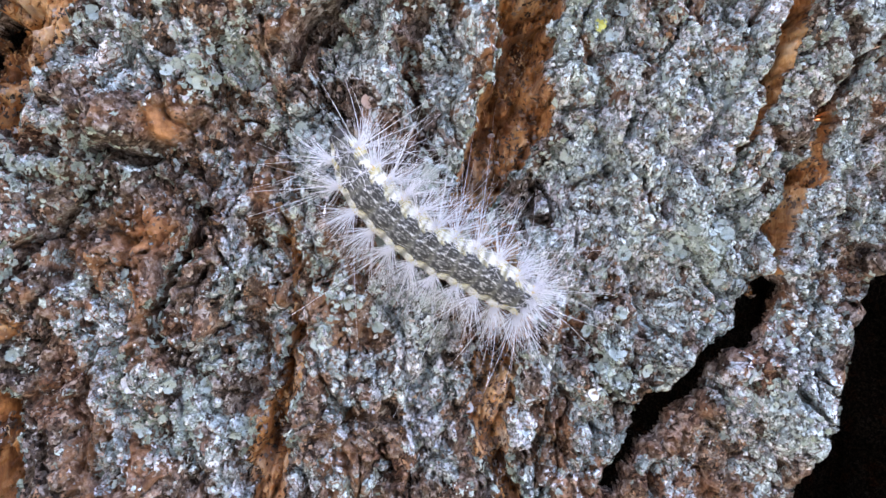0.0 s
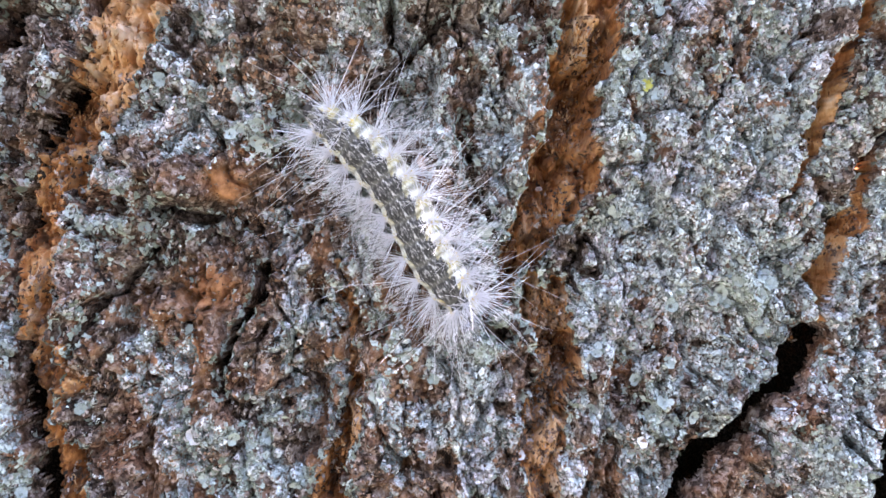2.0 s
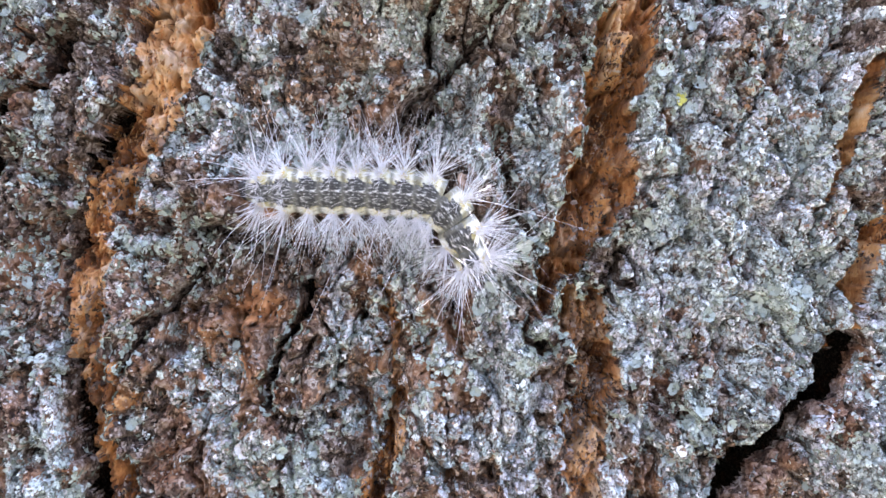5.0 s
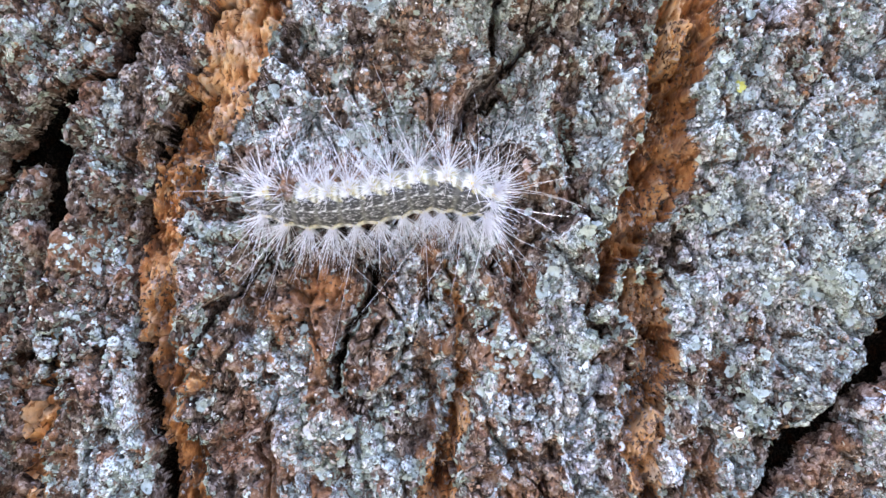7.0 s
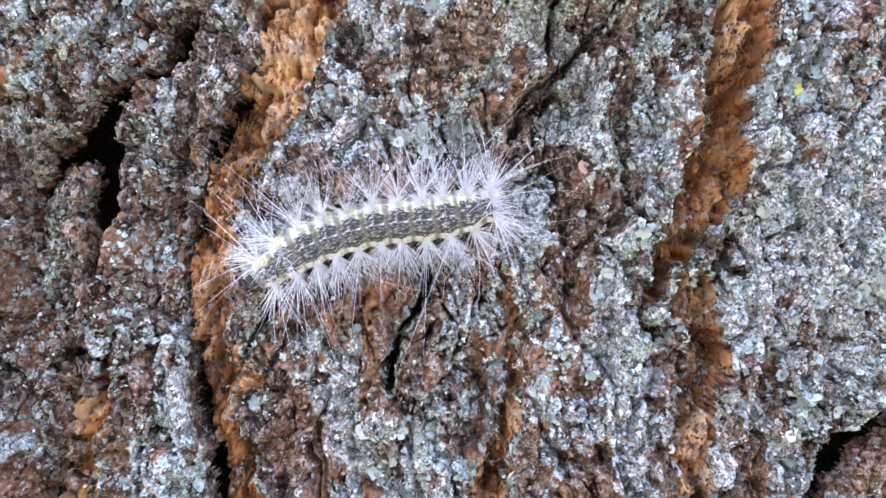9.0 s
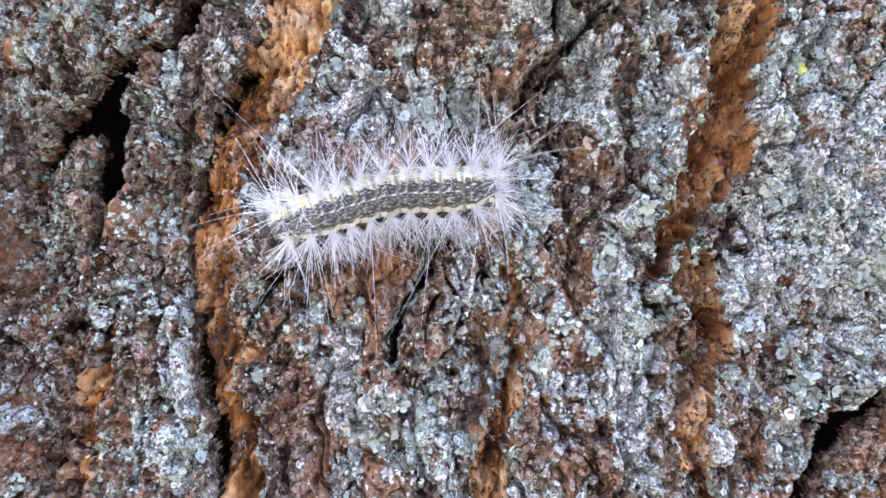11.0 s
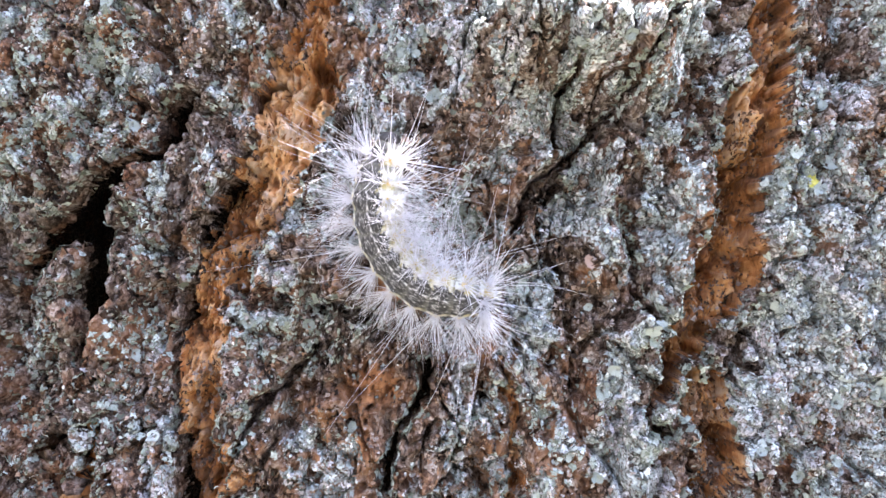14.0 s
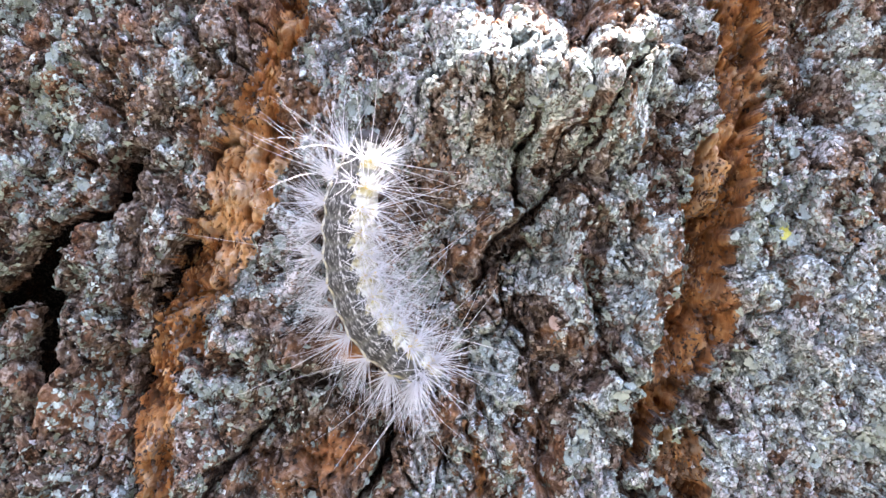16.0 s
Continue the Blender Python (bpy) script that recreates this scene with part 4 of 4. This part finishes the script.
def tuft_mesh(name, count, length, spread, seed, lean=(0, 0, 0), thick=0.0037, longest=0):
    """Hairs that fan out of a wart along +z."""
    rng = np.random.RandomState(seed)
    joints, sides = 5, 3
    verts, faces = [], []
    for h in range(count):
        a, tilt = rng.uniform(0, 2 * math.pi), spread * rng.uniform(0.02, 1) ** 0.7
        way = np.array([math.sin(tilt) * math.cos(a), math.sin(tilt) * math.sin(a), math.cos(tilt)]) + np.array(lean)
        way /= np.linalg.norm(way)
        size = length * rng.uniform(0.6, 1.12)
        if h < longest:
            size = length * rng.uniform(1.8, 2.7)
        bow = np.cross(way, rng.normal(0, 1, 3)) * rng.uniform(0.0, 0.16) * size * (1.6 if h < longest else 1)
        u = np.cross(way, (0.3, 0.8, 0.52))
        u /= np.linalg.norm(u)
        v = np.cross(way, u)
        root = np.array([rng.normal(0, 0.012), rng.normal(0, 0.012), 0.0])
        first = len(verts)
        for j in range(joints):
            s = j / (joints - 1)
            mid = root + way * size * s + bow * s * s
            r = thick * (1 - 0.82 * s) * (1.05 if h < longest else 1)
            for k in range(sides):
                b = 2 * math.pi * k / sides
                verts.append((mid + r * (math.cos(b) * u + math.sin(b) * v)) * CM)
        for j in range(joints - 1):
            for k in range(sides):
                n0, n1 = first + j * sides + k, first + j * sides + (k + 1) % sides
                faces.append((n0, n1, n1 + sides, n0 + sides))
    return mesh_from(name, np.array(verts), np.array(faces), HAIR)


def build_caterpillar():
    body = tagged(new("caterpillar"), "hairy grey caterpillar with pale yellow side stripes crawling on the bark", "caterpillar")
    dot, black, amber = wart_mesh("wart", 0.009, WART_BLACK), wart_mesh("wart", 0.014, WART_BLACK), wart_mesh("wart", 0.030, WART_AMBER)
    tufts = {"back": [tuft_mesh("hair_tuft", 12, 0.21, 1.2, 200 + k, thick=0.0020) for k in range(3)],
             "side": [tuft_mesh("hair_tuft", 42, 0.40, 0.95, 210 + k, thick=0.0029) for k in range(4)],
             "low": [tuft_mesh("hair_tuft", 25, 0.58, 0.9, 220 + k, thick=0.0027, longest=k % 2) for k in range(4)],
             "crown": [tuft_mesh("hair_tuft", 15, 0.27, 1.15, 250 + k, (0.2, 0, 0), thick=0.0028) for k in range(2)],
             "fore": [tuft_mesh("hair_tuft", 26, 0.36, 1.15, 230 + k, (0.6, 0, 0), thick=0.0034, longest=4 + k) for k in range(2)],
             "hind": [tuft_mesh("hair_tuft", 36, 0.42, 1.15, 240 + k, (-0.6, 0, 0), thick=0.0034, longest=2 + k) for k in range(2)]}
    rng = random.Random(7)
    pieces = []
    for s in range(SEGMENTS):
        taper = lambda q: GIRTH * (1 - 0.50 * max(0, 1 - q * 4.5) ** 2 - 0.50 * max(0, 1 - (1 - q) * 4) ** 2)
        q0, q1 = s / SEGMENTS, (s + 1) / SEGMENTS
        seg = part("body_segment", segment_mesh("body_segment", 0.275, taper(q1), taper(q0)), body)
        r = taper((q0 + q1) / 2)
        kind = "fore" if s < 2 else "hind" if s >= SEGMENTS - 2 else None
        for angle, wart, style in ((14, dot, None), (-14, dot, None), (38, black, "back"), (-38, black, "back"), (56, amber, kind or "side"), (-56, amber, kind or "side"),
                                   (84, amber, kind or "low"), (-84, amber, kind or "low"), *(((20, dot, kind), (-20, dot, kind)) if s == SEGMENTS - 1 else ((20, dot, "crown"), (-20, dot, "crown")) if s < 2 else ())):
            a = radians(angle)
            spot = Matrix.Translation((0, r * 0.99 * math.sin(a) * CM, r * 0.95 * math.cos(a) * CM)) @ Matrix.Rotation(-a, 4, "X")
            w = part("wart", wart, seg)
            w.matrix_local = spot
            if not style:
                continue
            t = part("hair_tuft", rng.choice(tufts[style]), seg)
            t.matrix_local = spot @ Matrix.Rotation(rng.uniform(-0.4, 0.4), 4, "Z")
        pieces.append(seg)
    bm = bmesh.new()
    bmesh.ops.create_uvsphere(bm, u_segments=20, v_segments=14, radius=0.10 * CM)
    for v in bm.verts:
        v.co.x *= 0.8
        v.co.z *= 0.95
        v.co.z -= 0.018 * CM * math.exp(-(v.co.y / (0.03 * CM)) ** 2) * (1 if v.co.z > 0 else 0)
    for f in bm.faces:
        f.smooth = True
    me = bpy.data.meshes.new("head")
    bm.to_mesh(me)
    bm.free()
    me.materials.append(HEAD_BLACK)
    head = part("head", me, body, "shiny black head capsule")
    return body, head, pieces


def spine(points, steps=60):
    """A smooth line through the five points, head first, at even distances."""
    p = [Vector(q) for q in points]
    p = [p[0] * 2 - p[1]] + p + [p[-1] * 2 - p[-2]]
    line = []
    for i in range(1, len(p) - 2):
        for k in range(steps):
            t = k / steps
            a, b, c, d = p[i - 1:i + 3]
            line.append(0.5 * (2 * b + (c - a) * t + (2 * a - 5 * b + 4 * c - d) * t * t + (3 * b - a - 3 * c + d) * t**3))
    line.append(p[-2])
    far = [0.0]
    for a, b in zip(line, line[1:]):
        far.append(far[-1] + (b - a).length)
    return line, far


def along(line, far, share):
    want = share * far[-1]
    for i in range(1, len(far)):
        if far[i] >= want:
            t = (want - far[i - 1]) / max(1e-9, far[i] - far[i - 1])
            return line[i - 1].lerp(line[i], t)
    return line[-1]


CATERPILLAR, HEAD, PIECES = build_caterpillar()


def motions():
    """The caterpillar's crawl: the thing follows its middle, each ring its place on the back's line."""
    whole, rings, heads = [], [[] for _ in PIECES], []
    for t, *points in CRAWL:
        line, far = spine(points)
        mid = along(line, far, 0.5)
        m = pose(mid.x * CM, mid.y * CM, HEIGHT + mid.z * CM)
        whole.append((t, m))
        back = m.inverted()
        rolled = radians(float(np.interp(t, *zip(*ROLLS))))

        def placed(share, ahead=0.0, drop=0.0):
            here = along(line, far, share)
            ahead_way = (along(line, far, max(0, share - 0.03)) - along(line, far, min(1, share + 0.03))).normalized()
            side = Vector((0.0, -1.0, 0.0)).cross(ahead_way).normalized()
            up = ahead_way.cross(side).normalized()
            up = (up * math.cos(rolled) + side * math.sin(rolled)).normalized()
            side = up.cross(ahead_way).normalized()
            turn = Matrix((ahead_way, side, up)).transposed().to_4x4()
            spot = here + ahead_way * ahead - up * drop
            return back @ Matrix.Translation((spot.x * CM, spot.y * CM, HEIGHT + spot.z * CM)) @ turn
        for k, rows in enumerate(rings):
            rows.append((t, placed((k + 0.5) / SEGMENTS, 0, GIRTH * 0.9)))
        heads.append((t, placed(0.0, 0.045, GIRTH * 0.95)))
    walk(CATERPILLAR, whole)
    for piece, rows in zip(PIECES, rings):
        walk(piece, rows)
    walk(HEAD, heads)


motions()
